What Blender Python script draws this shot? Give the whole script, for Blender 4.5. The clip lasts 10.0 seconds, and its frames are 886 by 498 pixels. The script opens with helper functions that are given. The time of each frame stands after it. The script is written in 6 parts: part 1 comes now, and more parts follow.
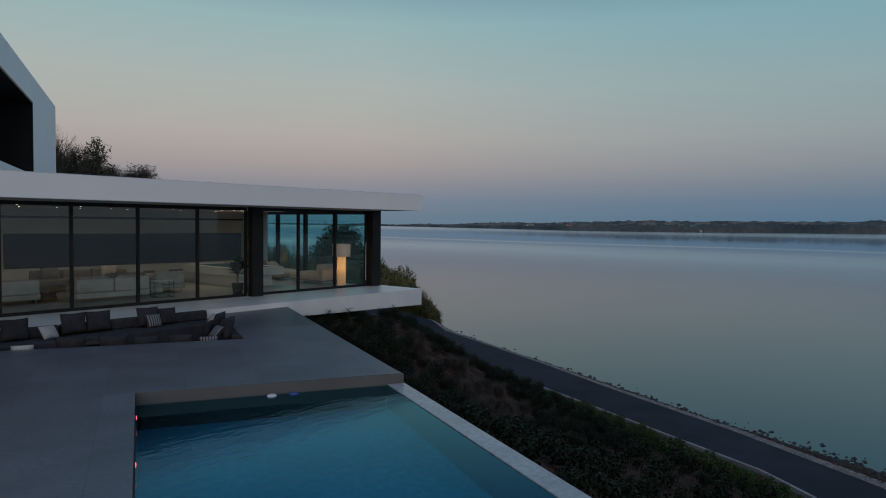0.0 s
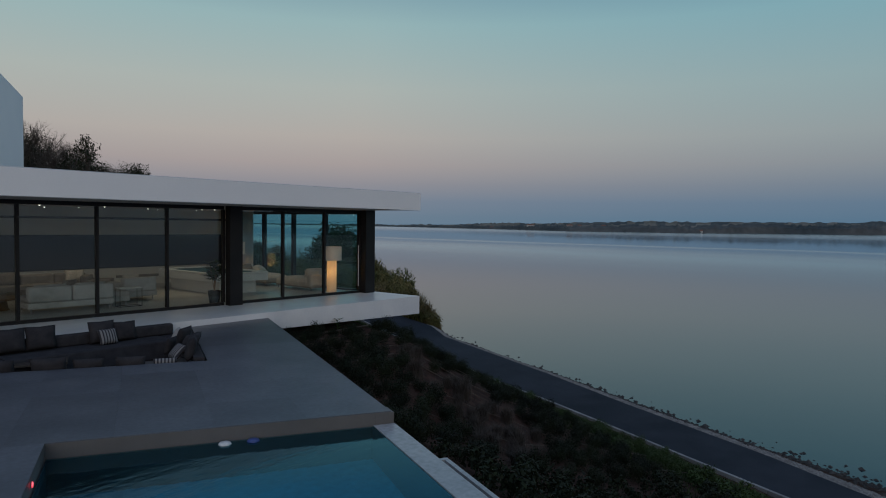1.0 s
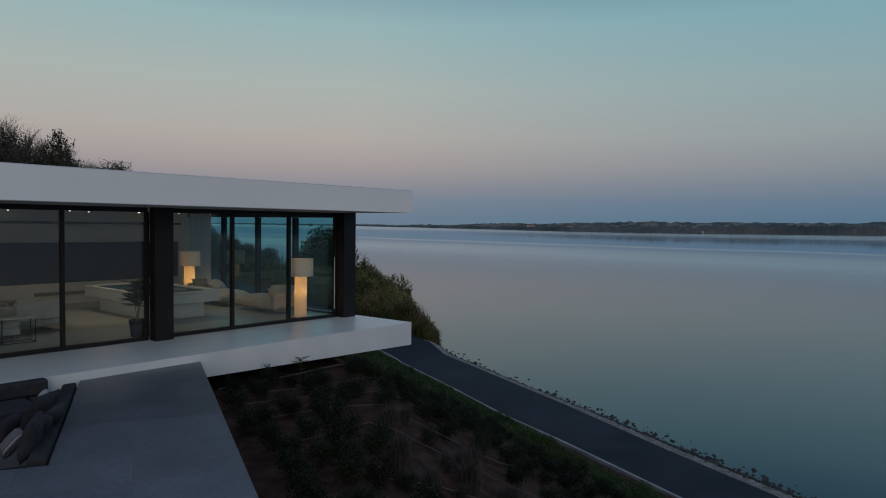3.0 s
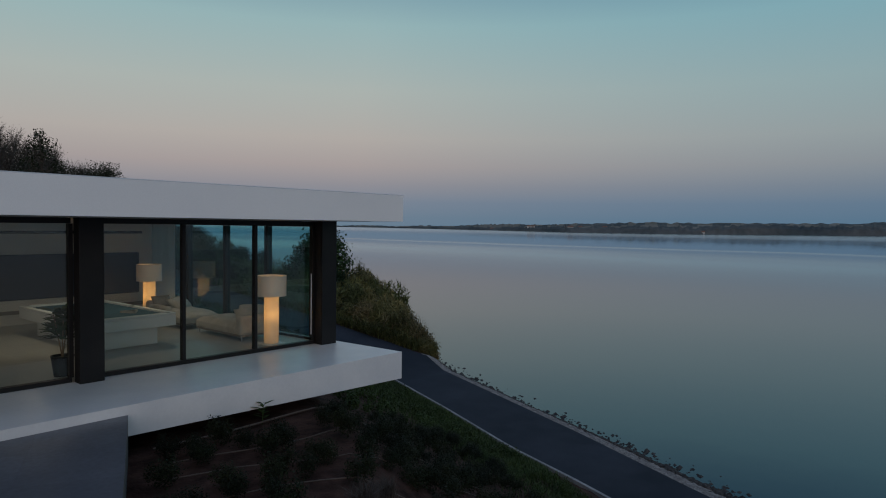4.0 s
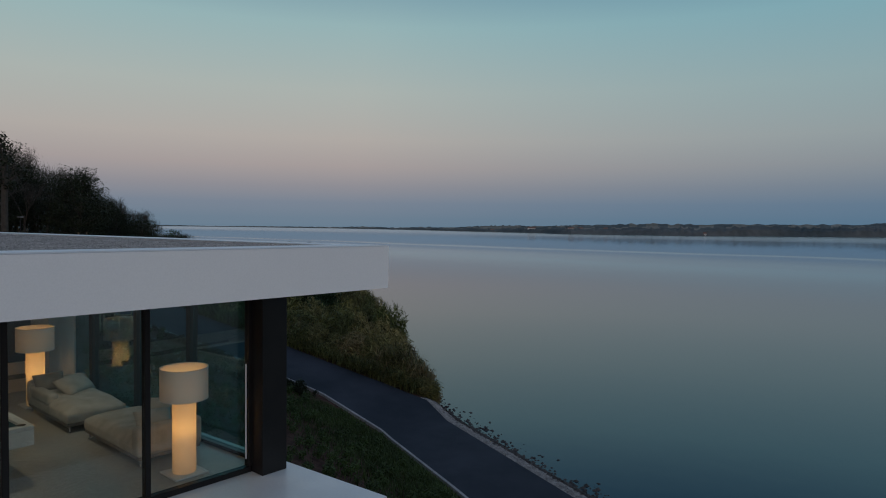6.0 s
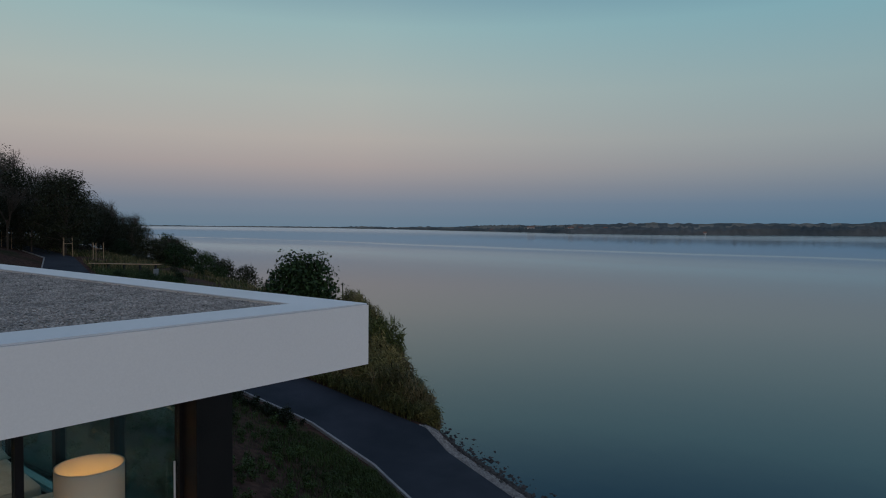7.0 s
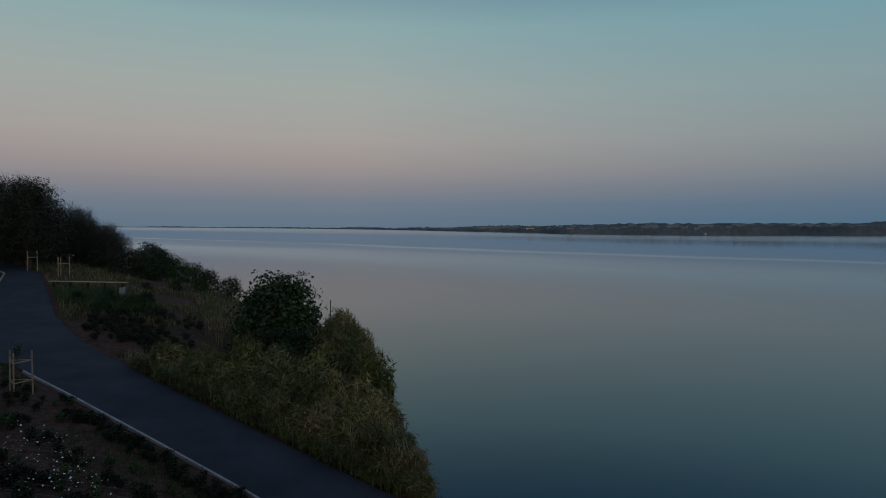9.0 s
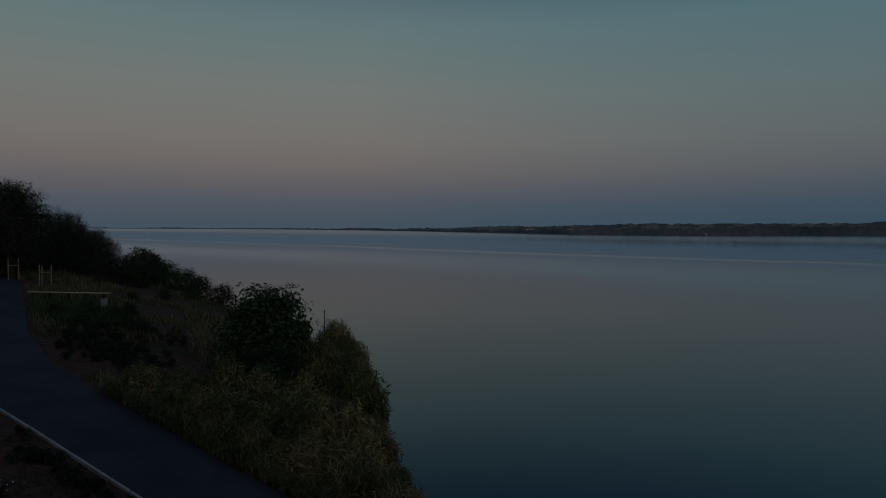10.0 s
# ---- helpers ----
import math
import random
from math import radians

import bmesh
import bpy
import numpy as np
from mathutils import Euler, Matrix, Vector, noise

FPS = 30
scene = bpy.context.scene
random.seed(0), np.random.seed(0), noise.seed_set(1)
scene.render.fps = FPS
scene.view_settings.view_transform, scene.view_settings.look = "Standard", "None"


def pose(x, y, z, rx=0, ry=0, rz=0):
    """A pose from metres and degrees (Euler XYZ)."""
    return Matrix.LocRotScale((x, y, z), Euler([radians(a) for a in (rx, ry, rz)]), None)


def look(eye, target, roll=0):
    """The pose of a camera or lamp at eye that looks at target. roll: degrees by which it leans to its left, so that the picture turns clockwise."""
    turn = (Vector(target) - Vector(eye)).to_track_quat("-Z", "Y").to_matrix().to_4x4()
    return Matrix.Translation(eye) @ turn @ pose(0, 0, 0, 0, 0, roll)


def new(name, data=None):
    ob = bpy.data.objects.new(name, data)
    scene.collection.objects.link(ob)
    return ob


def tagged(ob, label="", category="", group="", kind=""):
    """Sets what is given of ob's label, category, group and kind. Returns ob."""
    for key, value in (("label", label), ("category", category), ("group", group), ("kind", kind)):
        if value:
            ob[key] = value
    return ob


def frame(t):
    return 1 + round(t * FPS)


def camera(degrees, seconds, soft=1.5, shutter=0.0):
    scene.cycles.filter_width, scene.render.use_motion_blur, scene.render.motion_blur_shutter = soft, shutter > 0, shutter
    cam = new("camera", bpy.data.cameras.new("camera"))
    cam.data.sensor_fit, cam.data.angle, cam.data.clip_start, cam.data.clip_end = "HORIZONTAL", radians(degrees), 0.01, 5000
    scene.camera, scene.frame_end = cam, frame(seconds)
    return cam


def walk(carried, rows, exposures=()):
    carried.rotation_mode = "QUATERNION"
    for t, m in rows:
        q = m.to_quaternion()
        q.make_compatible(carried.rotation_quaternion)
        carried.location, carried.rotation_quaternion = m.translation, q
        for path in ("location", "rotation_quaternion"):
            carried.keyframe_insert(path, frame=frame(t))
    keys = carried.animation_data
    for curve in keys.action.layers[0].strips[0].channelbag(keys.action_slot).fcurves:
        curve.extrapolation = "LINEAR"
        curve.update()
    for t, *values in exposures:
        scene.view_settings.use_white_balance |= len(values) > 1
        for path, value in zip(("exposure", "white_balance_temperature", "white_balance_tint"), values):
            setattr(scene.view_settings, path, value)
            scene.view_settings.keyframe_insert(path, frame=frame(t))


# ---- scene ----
cam = camera(68.7, 10.0, soft=1.05)
PATH = [
    (0, (-0.033, 1.146, 2.543), (1.4721, 2.4605, 2.4661), 0.64),
    (0.5, (0.861, 1.960, 2.507), (2.3657, 3.2748, 2.4312), 0.60),
    (1, (1.706, 2.663, 2.557), (3.2108, 3.9777, 2.4816), 0.71),
    (1.5, (2.549, 3.379, 2.553), (4.0536, 4.6944, 2.4781), 0.63),
    (2, (3.523, 4.215, 2.593), (5.0277, 5.5304, 2.5188), 0.63),
    (2.5, (4.482, 5.086, 2.657), (5.9871, 6.4009, 2.5814), 0.76),
    (4, (7.773, 7.808, 2.966), (9.2782, 9.1229, 2.8941), 0.66),
    (4.5, (8.876, 8.825, 3.161), (10.3820, 10.1396, 3.0918), 0.80),
    (5, (10.018, 9.812, 3.422), (11.5231, 11.1274, 3.3533), 0.60),
    (5.5, (11.022, 10.776, 3.660), (12.5279, 12.0911, 3.5919), 0.67),
    (6, (12.029, 11.731, 3.939), (13.5345, 13.0463, 3.8706), 0.59),
    (7.3, (14.793, 14.195, 4.583), (16.3001, 15.5084, 4.5130), 0.43),
    (7.5, (15.257, 14.586, 4.673), (16.7633, 15.8998, 4.6044), 0.42),
    (8, (16.374, 15.513, 4.950), (17.8821, 16.8256, 4.8816), 0.38),
    (8.5, (17.443, 16.359, 5.233), (18.9505, 17.6706, 5.1636), 0.34),
    (9, (18.554, 17.235, 5.548), (20.0627, 18.5457, 5.4784), 0.30),
    (9.5, (19.598, 18.065, 5.821), (21.1064, 19.3764, 5.7517), 0.25),
    (10, (20.725, 19.007, 6.076), (22.2339, 20.3181, 6.0082), 0.20),
]
EXPOSURES = [(0, 0), (8.6, 0), (9.0, -0.2), (9.5, -0.69), (10.0, -1.3)]
walk(cam, [(t, look(eye, target, roll)) for t, eye, target, roll in PATH], EXPOSURES)

# ---- world, light, exposure ----
world = bpy.data.worlds.new("dusk_sky")
scene.world = world
world.use_nodes = True
wn, wl = world.node_tree.nodes, world.node_tree.links
wn.clear()


def wmath(op, a, b=None, clamp=False):
    n = wn.new("ShaderNodeMath")
    n.operation, n.use_clamp = op, clamp
    for k, v in enumerate((a, b)):
        if v is None:
            continue
        if isinstance(v, (int, float)):
            n.inputs[k].default_value = v
        else:
            wl.new(v, n.inputs[k])
    return n.outputs[0]


def ramp_node(nodes, stops, mode="LINEAR"):
    n = nodes.new("ShaderNodeValToRGB")
    n.color_ramp.interpolation = mode
    e = n.color_ramp.elements
    e[0].position, e[0].color = stops[0][0], (*stops[0][1], 1)
    e[1].position, e[1].color = stops[-1][0], (*stops[-1][1], 1)
    for p, c in stops[1:-1]:
        k = e.new(p)
        k.color = (*c, 1)
    return n


def lin(r, g, b):
    """Linear colour from 0..255 values."""
    return tuple(((c / 255 + 0.055) / 1.055) ** 2.4 if c > 10 else c / 255 / 12.92 for c in (r, g, b))


coord = wn.new("ShaderNodeTexCoord")
sep = wn.new("ShaderNodeSeparateXYZ")
wl.new(coord.outputs["Generated"], sep.inputs[0])
SKY = [(0.0, lin(103, 124, 142)), (0.012, lin(108, 126, 143)), (0.035, lin(120, 131, 146)), (0.06, lin(142, 141, 148)), (0.09, lin(164, 155, 154)),
       (0.13, lin(175, 169, 164)), (0.20, lin(170, 178, 174)), (0.29, lin(149, 178, 181)), (0.40, lin(90, 134, 160)), (0.52, lin(126, 156, 180)), (1.0, lin(142, 150, 182))]
sky_ramp = ramp_node(wn, [(math.sqrt(p), c) for p, c in SKY])
wl.new(wmath("POWER", wmath("MAXIMUM", sep.outputs[2], 0.0), 0.5), sky_ramp.inputs[0])
# The afterglow in the west, where the sun has set.
GLOW_AZ = radians(232)
toward = wmath("ADD", wmath("MULTIPLY", sep.outputs[0], math.cos(GLOW_AZ)), wmath("MULTIPLY", sep.outputs[1], math.sin(GLOW_AZ)))
glow = wmath("MULTIPLY", wmath("POWER", wmath("MAXIMUM", toward, 0.0), 2.0), wmath("POWER", wmath("SUBTRACT", 1.0, wmath("ABSOLUTE", sep.outputs[2])), 3.0))
# The northern sky is bluer and a little darker.
bluer = wmath("SUBTRACT", wmath("MULTIPLY", wmath("ADD", wmath("MULTIPLY", sep.outputs[0], 0.95), wmath("MULTIPLY", sep.outputs[1], -0.3)), 1.40), 0.56, True)
tint = wn.new("ShaderNodeMix")
tint.data_type, tint.blend_type = "RGBA", "MULTIPLY"
wl.new(bluer, tint.inputs[0])
wl.new(sky_ramp.outputs[0], tint.inputs[6])
tint.inputs[7].default_value = (0.52, 0.78, 0.92, 1)
warm = wn.new("ShaderNodeMix")
warm.data_type, warm.blend_type = "RGBA", "ADD"
wl.new(glow, warm.inputs[0])
wl.new(tint.outputs[2], warm.inputs[6])
warm.inputs[7].default_value = (0.36, 0.26, 0.22, 1)
bg = wn.new("ShaderNodeBackground")
wl.new(warm.outputs[2], bg.inputs[0])
bg.inputs[1].default_value = 1.0
wo = wn.new("ShaderNodeOutputWorld")
wl.new(bg.outputs[0], wo.inputs[0])
# The last light over the western horizon: weak, broad, low.
sun = new("afterglow_sun", bpy.data.lights.new("afterglow_sun", "SUN"))
sun.data.energy, sun.data.angle, sun.data.color = 0.36, radians(30), (1.0, 0.78, 0.72)
sun.matrix_world = look((0, 0, 0), (math.cos(GLOW_AZ + math.pi), math.sin(GLOW_AZ + math.pi), -0.25))

# ---- materials ----


class Mat:
    """A small wrapper that builds a procedural Principled material."""

    def __init__(self, name, color, rough=0.6, metal=0.0, spec=0.5):
        self.m = bpy.data.materials.new(name)
        self.m.use_nodes = True
        self.n, self.l = self.m.node_tree.nodes, self.m.node_tree.links
        self.p = self.n["Principled BSDF"]
        self.p.inputs["Base Color"].default_value = (*color, 1)
        self.p.inputs["Roughness"].default_value = rough
        self.p.inputs["Metallic"].default_value = metal
        self.p.inputs["Specular IOR Level"].default_value = spec
        self.co = None

    def coords(self):
        if self.co is None:
            self.co = self.n.new("ShaderNodeNewGeometry").outputs["Position"]
        return self.co

    def noise(self, scale, detail=4, rough=0.55, stretch=None, turn=0.0):
        n = self.n.new("ShaderNodeTexNoise")
        n.inputs["Scale"].default_value, n.inputs["Detail"].default_value, n.inputs["Roughness"].default_value = scale, detail, rough
        if stretch:
            k = self.n.new("ShaderNodeMapping")
            k.inputs["Scale"].default_value = stretch
            k.inputs["Rotation"].default_value = (0, 0, turn)
            self.l.new(self.coords(), k.inputs[0])
            self.l.new(k.outputs[0], n.inputs["Vector"])
        else:
            self.l.new(self.coords(), n.inputs["Vector"])
        return n.outputs["Fac"]

    def colours(self, fac, stops):
        r = ramp_node(self.n, stops)
        self.l.new(fac, r.inputs[0])
        return r.outputs[0]

    def mix(self, a, b, fac, blend="MIX"):
        k = self.n.new("ShaderNodeMix")
        k.data_type, k.blend_type = "RGBA", blend
        for sock, v in ((k.inputs[0], fac), (k.inputs[6], a), (k.inputs[7], b)):
            if isinstance(v, (int, float)):
                sock.default_value = v
            elif isinstance(v, tuple):
                sock.default_value = (*v, 1)
            else:
                self.l.new(v, sock)
        return k.outputs[2]

    def base(self, sock):
        self.l.new(sock, self.p.inputs["Base Color"])
        return self

    def roughen(self, fac, lo, hi):
        r = self.n.new("ShaderNodeMapRange")
        r.inputs[3].default_value, r.inputs[4].default_value = lo, hi
        self.l.new(fac, r.inputs[0])
        self.l.new(r.outputs[0], self.p.inputs["Roughness"])
        return self

    def bump(self, fac, strength, dist):
        b = self.n.new("ShaderNodeBump")
        b.inputs["Strength"].default_value, b.inputs["Distance"].default_value = strength, dist
        self.l.new(fac, b.inputs["Height"])
        self.l.new(b.outputs[0], self.p.inputs["Normal"])
        return self

    def vary(self, sock, amount, island=False):
        """Piece by piece brightness variation."""
        if island:
            rnd = self.n.new("ShaderNodeNewGeometry").outputs["Random Per Island"]
        else:
            rnd = self.n.new("ShaderNodeObjectInfo").outputs["Random"]
        r = self.n.new("ShaderNodeMapRange")
        r.inputs[3].default_value, r.inputs[4].default_value = 1 - amount, 1 + amount
        self.l.new(rnd, r.inputs[0])
        v = self.n.new("ShaderNodeCombineColor")
        for k in range(3):
            self.l.new(r.outputs[0], v.inputs[k])
        return self.mix(sock, v.outputs[0], 1.0, "MULTIPLY")


def two_scale(name, dark, light, fine, coarse, rough, bump_fine=0.0, dist=0.002, vary=0.0, island=False, spec=0.5, soft=False):
    k = Mat(name, light, rough, spec=spec)
    a = k.colours(k.noise(coarse, 3), [(0.3, dark), (0.7, light)])
    f = k.noise(fine, 5)
    c = k.mix(a, k.colours(f, [(0.3, (0.97, 0.97, 0.97) if soft else (0.78, 0.78, 0.78)), (0.7, (1.02, 1.02, 1.02) if soft else (1.12, 1.12, 1.12))]), 1.0, "MULTIPLY")
    if vary:
        c = k.vary(c, vary, island)
    k.base(c)
    if bump_fine:
        k.bump(f, bump_fine, dist)
    return k


M = {}
M["render_white"] = two_scale("white_render", (0.77, 0.77, 0.77), (0.82, 0.815, 0.80), 60, 0.35, 0.6, 0.03, 0.0004, soft=True).m
M["deck_white"] = two_scale("deck_white", (0.60, 0.61, 0.62), (0.72, 0.72, 0.71), 18, 0.8, 0.34, 0.02, 0.0004, soft=True).m
M["coping_white"] = two_scale("coping_white", (0.27, 0.285, 0.30), (0.37, 0.38, 0.39), 12, 1.4, 0.25, 0.08, 0.001).m
M["flashing"] = two_scale("roof_flashing", (0.52, 0.55, 0.58), (0.60, 0.62, 0.65), 30, 0.7, 0.42, 0.03, 0.0004, soft=True).m
M["tile"] = two_scale("terrace_tile", (0.068, 0.077, 0.094), (0.100, 0.110, 0.128), 14, 1.1, 0.40, 0.12, 0.001, vary=0.15).m
M["tile_edge"] = two_scale("terrace_edge", (0.085, 0.082, 0.080), (0.115, 0.11, 0.105), 30, 1.2, 0.6, 0.1, 0.001, soft=True).m
M["grout"] = two_scale("terrace_grout", (0.06, 0.06, 0.07), (0.08, 0.08, 0.09), 40, 2, 0.85).m
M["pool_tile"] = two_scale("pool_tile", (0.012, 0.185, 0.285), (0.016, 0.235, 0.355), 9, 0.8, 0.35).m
# Darkened copy for the walls: underwater shade and the house's reflection as colour.
M["pool_tile_shaded"] = two_scale("pool_tile_shaded", (0.006, 0.022, 0.030), (0.010, 0.034, 0.044), 9, 0.8, 0.35).m
M["roof_grit"] = two_scale("roof_grit", (0.14, 0.135, 0.127), (0.28, 0.265, 0.25), 70, 3, 0.9, 1.0, 0.02).m
M["black_metal"] = two_scale("black_metal", (0.007, 0.007, 0.008), (0.014, 0.013, 0.013), 50, 1.5, 0.45, spec=0.25).m
M["dark_panel"] = two_scale("dark_panel", (0.005, 0.014, 0.034), (0.008, 0.020, 0.046), 20, 0.7, 0.45).m
M["plaster"] = two_scale("interior_plaster", (0.50, 0.46, 0.41), (0.60, 0.56, 0.50), 40, 0.6, 0.8, 0.1, 0.0006).m
M["ceiling"] = two_scale("interior_ceiling", (0.40, 0.36, 0.33), (0.48, 0.44, 0.40), 40, 0.6, 0.85).m
M["int_floor"] = two_scale("interior_floor", (0.33, 0.31, 0.28), (0.42, 0.40, 0.36), 14, 0.8, 0.35, 0.04, 0.0005).m
M["asphalt"] = two_scale("asphalt", (0.017, 0.023, 0.031), (0.032, 0.038, 0.050), 90, 0.5, 0.9, 0.6, 0.006, spec=0.12).m
M["kerb"] = two_scale("kerb_concrete", (0.17, 0.17, 0.175), (0.27, 0.27, 0.265), 40, 1.0, 0.8, 0.3, 0.003, vary=0.12).m
# Far woods paled and blued: distance haze is mixed into their base colour.
M["far_land_hazed"] = two_scale("far_land_hazed", (0.048, 0.062, 0.068), (0.115, 0.118, 0.114), 0.09, 0.010, 0.95, spec=0.05).m

k = Mat("soil", (0.05, 0.035, 0.025), 0.95, spec=0.08)
soil = k.colours(k.noise(3.0, 6), [(0.3, (0.020, 0.012, 0.010)), (0.7, (0.076, 0.043, 0.033))])
green = k.colours(k.noise(6.0, 5), [(0.3, (0.008, 0.013, 0.005)), (0.7, (0.022, 0.028, 0.011))])
k.base(k.mix(soil, green, k.colours(k.noise(0.16, 4), [(0.57, (0, 0, 0)), (0.72, (1, 1, 1))])))
k.bump(k.noise(14, 6), 0.9, 0.05)
M["soil"] = k.m

k = Mat("lake_water", (0.010, 0.028, 0.040), 0.04)
k.n.remove(k.p)
n1 = k.noise(0.55, 4, 0.6)
n2 = k.noise(0.035, 3, 0.5, (1.0, 0.35, 1.0))
n3 = k.noise(0.020, 4, 0.6, (1.0, 0.10, 1.0), radians(4))
n4 = k.noise(0.0060, 3, 0.55, (1.8, 0.7, 1.0))


def kmath(op, a, b=None, clamp=False):
    n = k.n.new("ShaderNodeMath")
    n.operation, n.use_clamp = op, clamp
    for i, v in enumerate((a, b)):
        if isinstance(v, (int, float)):
            n.inputs[i].default_value = v
        elif v is not None:
            k.l.new(v, n.inputs[i])
    return n.outputs[0]


lake_xyz = k.n.new("ShaderNodeSeparateXYZ")
k.l.new(k.coords(), lake_xyz.inputs[0])
# Distance off the near shore, bent a little so that the slicks wander.
off_shore = kmath("ADD", lake_xyz.outputs[0], kmath("MULTIPLY", kmath("SUBTRACT", n4, 0.5), 90.0))


def slick(centre, half):
    """1 inside a long streak that runs along the lake, 0 outside."""
    return kmath("SUBTRACT", 1.0, kmath("DIVIDE", kmath("ABSOLUTE", kmath("SUBTRACT", off_shore, centre)), half), True)


# An old boat wake, breeze-ruffled water before and behind it, a rippled belt by the far shore.
wake = kmath("MULTIPLY", slick(268.0, 15.0), k.colours(n3, [(0.30, (0.25, 0.25, 0.25)), (0.60, (1, 1, 1))]))
breeze = kmath("MULTIPLY", slick(178.0, 90.0), k.colours(n3, [(0.25, (0.55, 0.55, 0.55)), (0.70, (1, 1, 1))]))
far_belt = kmath("MULTIPLY", kmath("DIVIDE", kmath("SUBTRACT", off_shore, 430.0), 320.0, True), k.colours(n3, [(0.35, (0.7, 0.7, 0.7)), (0.60, (1, 1, 1))]))
rough_lake = kmath("ADD", kmath("ADD", 0.045, kmath("MULTIPLY", wake, 0.17)), kmath("ADD", kmath("MULTIPLY", breeze, 0.19), kmath("MULTIPLY", far_belt, 0.10)))
df = k.n.new("ShaderNodeBsdfDiffuse")
k.l.new(k.colours(n2, [(0.35, (0.004, 0.013, 0.022)), (0.7, (0.006, 0.018, 0.029))]), df.inputs["Color"])
gl = k.n.new("ShaderNodeBsdfGlossy")
gl.inputs["Color"].default_value = (0.86, 0.94, 1.0, 1)
k.l.new(rough_lake, gl.inputs["Roughness"])
bp = k.n.new("ShaderNodeBump")
bp.inputs["Strength"].default_value, bp.inputs["Distance"].default_value = 0.10, 0.10
k.l.new(k.mix(k.colours(n1, [(0, (0, 0, 0)), (1, (1, 1, 1))]), k.colours(n2, [(0, (0, 0, 0)), (1, (1, 1, 1))]), 0.5), bp.inputs["Height"])
fr = k.n.new("ShaderNodeFresnel")
fr.inputs["IOR"].default_value = 1.45
for node in (gl, fr):
    k.l.new(bp.outputs[0], node.inputs["Normal"])
mx = k.n.new("ShaderNodeMixShader")
k.l.new(fr.outputs[0], mx.inputs[0])
k.l.new(df.outputs[0], mx.inputs[1])
k.l.new(gl.outputs[0], mx.inputs[2])
k.l.new(mx.outputs[0], k.n["Material Output"].inputs[0])
M["lake"] = k.m

k = Mat("pool_water", (1, 1, 1), 0.0)
k.n.remove(k.p)
rf = k.n.new("ShaderNodeBsdfRefraction")
rf.inputs["Color"].default_value, rf.inputs["Roughness"].default_value, rf.inputs["IOR"].default_value = (0.45, 0.90, 1.0, 1), 0.0, 1.333
gl = k.n.new("ShaderNodeBsdfGlossy")
gl.inputs["Color"].default_value, gl.inputs["Roughness"].default_value = (0.42, 0.84, 1.0, 1), 0.01
bp = k.n.new("ShaderNodeBump")
bp.inputs["Strength"].default_value, bp.inputs["Distance"].default_value = 0.16, 0.016
k.l.new(k.noise(3.4, 3, 0.6, (0.55, 2.2, 1.0), radians(-24)), bp.inputs["Height"])
fr = k.n.new("ShaderNodeFresnel")
fr.inputs["IOR"].default_value = 1.55
for node in (rf, gl, fr):
    k.l.new(bp.outputs[0], node.inputs["Normal"])
mx = k.n.new("ShaderNodeMixShader")
k.l.new(fr.outputs[0], mx.inputs[0])
k.l.new(rf.outputs[0], mx.inputs[1])
k.l.new(gl.outputs[0], mx.inputs[2])
k.l.new(mx.outputs[0], k.n["Material Output"].inputs[0])
M["pool_water"] = k.m

k = Mat("window_glass", (1, 1, 1), 0.0)
k.n.remove(k.p)
tr = k.n.new("ShaderNodeBsdfTransparent")
tr.inputs[0].default_value = (0.87, 0.92, 0.91, 1)
gl = k.n.new("ShaderNodeBsdfGlossy")
gl.inputs["Roughness"].default_value, gl.inputs[0].default_value = 0.004, (0.95, 0.98, 1.0, 1)
lw = k.n.new("ShaderNodeLayerWeight")
lw.inputs[0].default_value = 0.5
pw5 = k.n.new("ShaderNodeMath")
pw5.operation = "POWER"
pw5.inputs[1].default_value = 5.0
k.l.new(lw.outputs["Facing"], pw5.inputs[0])
fr = k.n.new("ShaderNodeMath")
fr.operation, fr.inputs[1].default_value, fr.inputs[2].default_value = "MULTIPLY_ADD", 0.9, 0.030
k.l.new(pw5.outputs[0], fr.inputs[0])
mx = k.n.new("ShaderNodeMixShader")
k.l.new(fr.outputs[0], mx.inputs[0])
k.l.new(tr.outputs[0], mx.inputs[1])
k.l.new(gl.outputs[0], mx.inputs[2])
k.l.new(mx.outputs[0], k.n["Material Output"].inputs[0])
M["glass"] = k.m
M["glass_teal"] = k.m.copy()
M["glass_teal"].name = "tinted_glass"
for node in M["glass_teal"].node_tree.nodes:
    if node.type == "BSDF_TRANSPARENT":
        node.inputs[0].default_value = (0.62, 0.90, 0.92, 1)
    elif node.type == "MATH" and node.operation == "MULTIPLY_ADD":
        node.inputs[2].default_value = 0.08


def glow_mat(name, color, strength, base=(0.8, 0.8, 0.8)):
    g = Mat(name, base, 0.6)
    g.p.inputs["Emission Color"].default_value = (*color, 1)
    g.p.inputs["Emission Strength"].default_value = strength
    return g.m


M["spot_glow"] = glow_mat("spot_glow", (1.0, 0.9, 0.75), 3.2)
M["red_glow"] = glow_mat("red_glow", (1.0, 0.02, 0.03), 1.6)

# ---- helpers for building ----


def mesh_ob(name, bm, mat, parent=None, smooth=False):
    me = bpy.data.meshes.new(name)
    bm.to_mesh(me)
    bm.free()
    for m in (mat if isinstance(mat, (list, tuple)) else [mat]):
        me.materials.append(m)
    if smooth:
        me.shade_smooth()
    ob = new(name, me)
    if parent is not None:
        ob.parent = parent
    return ob


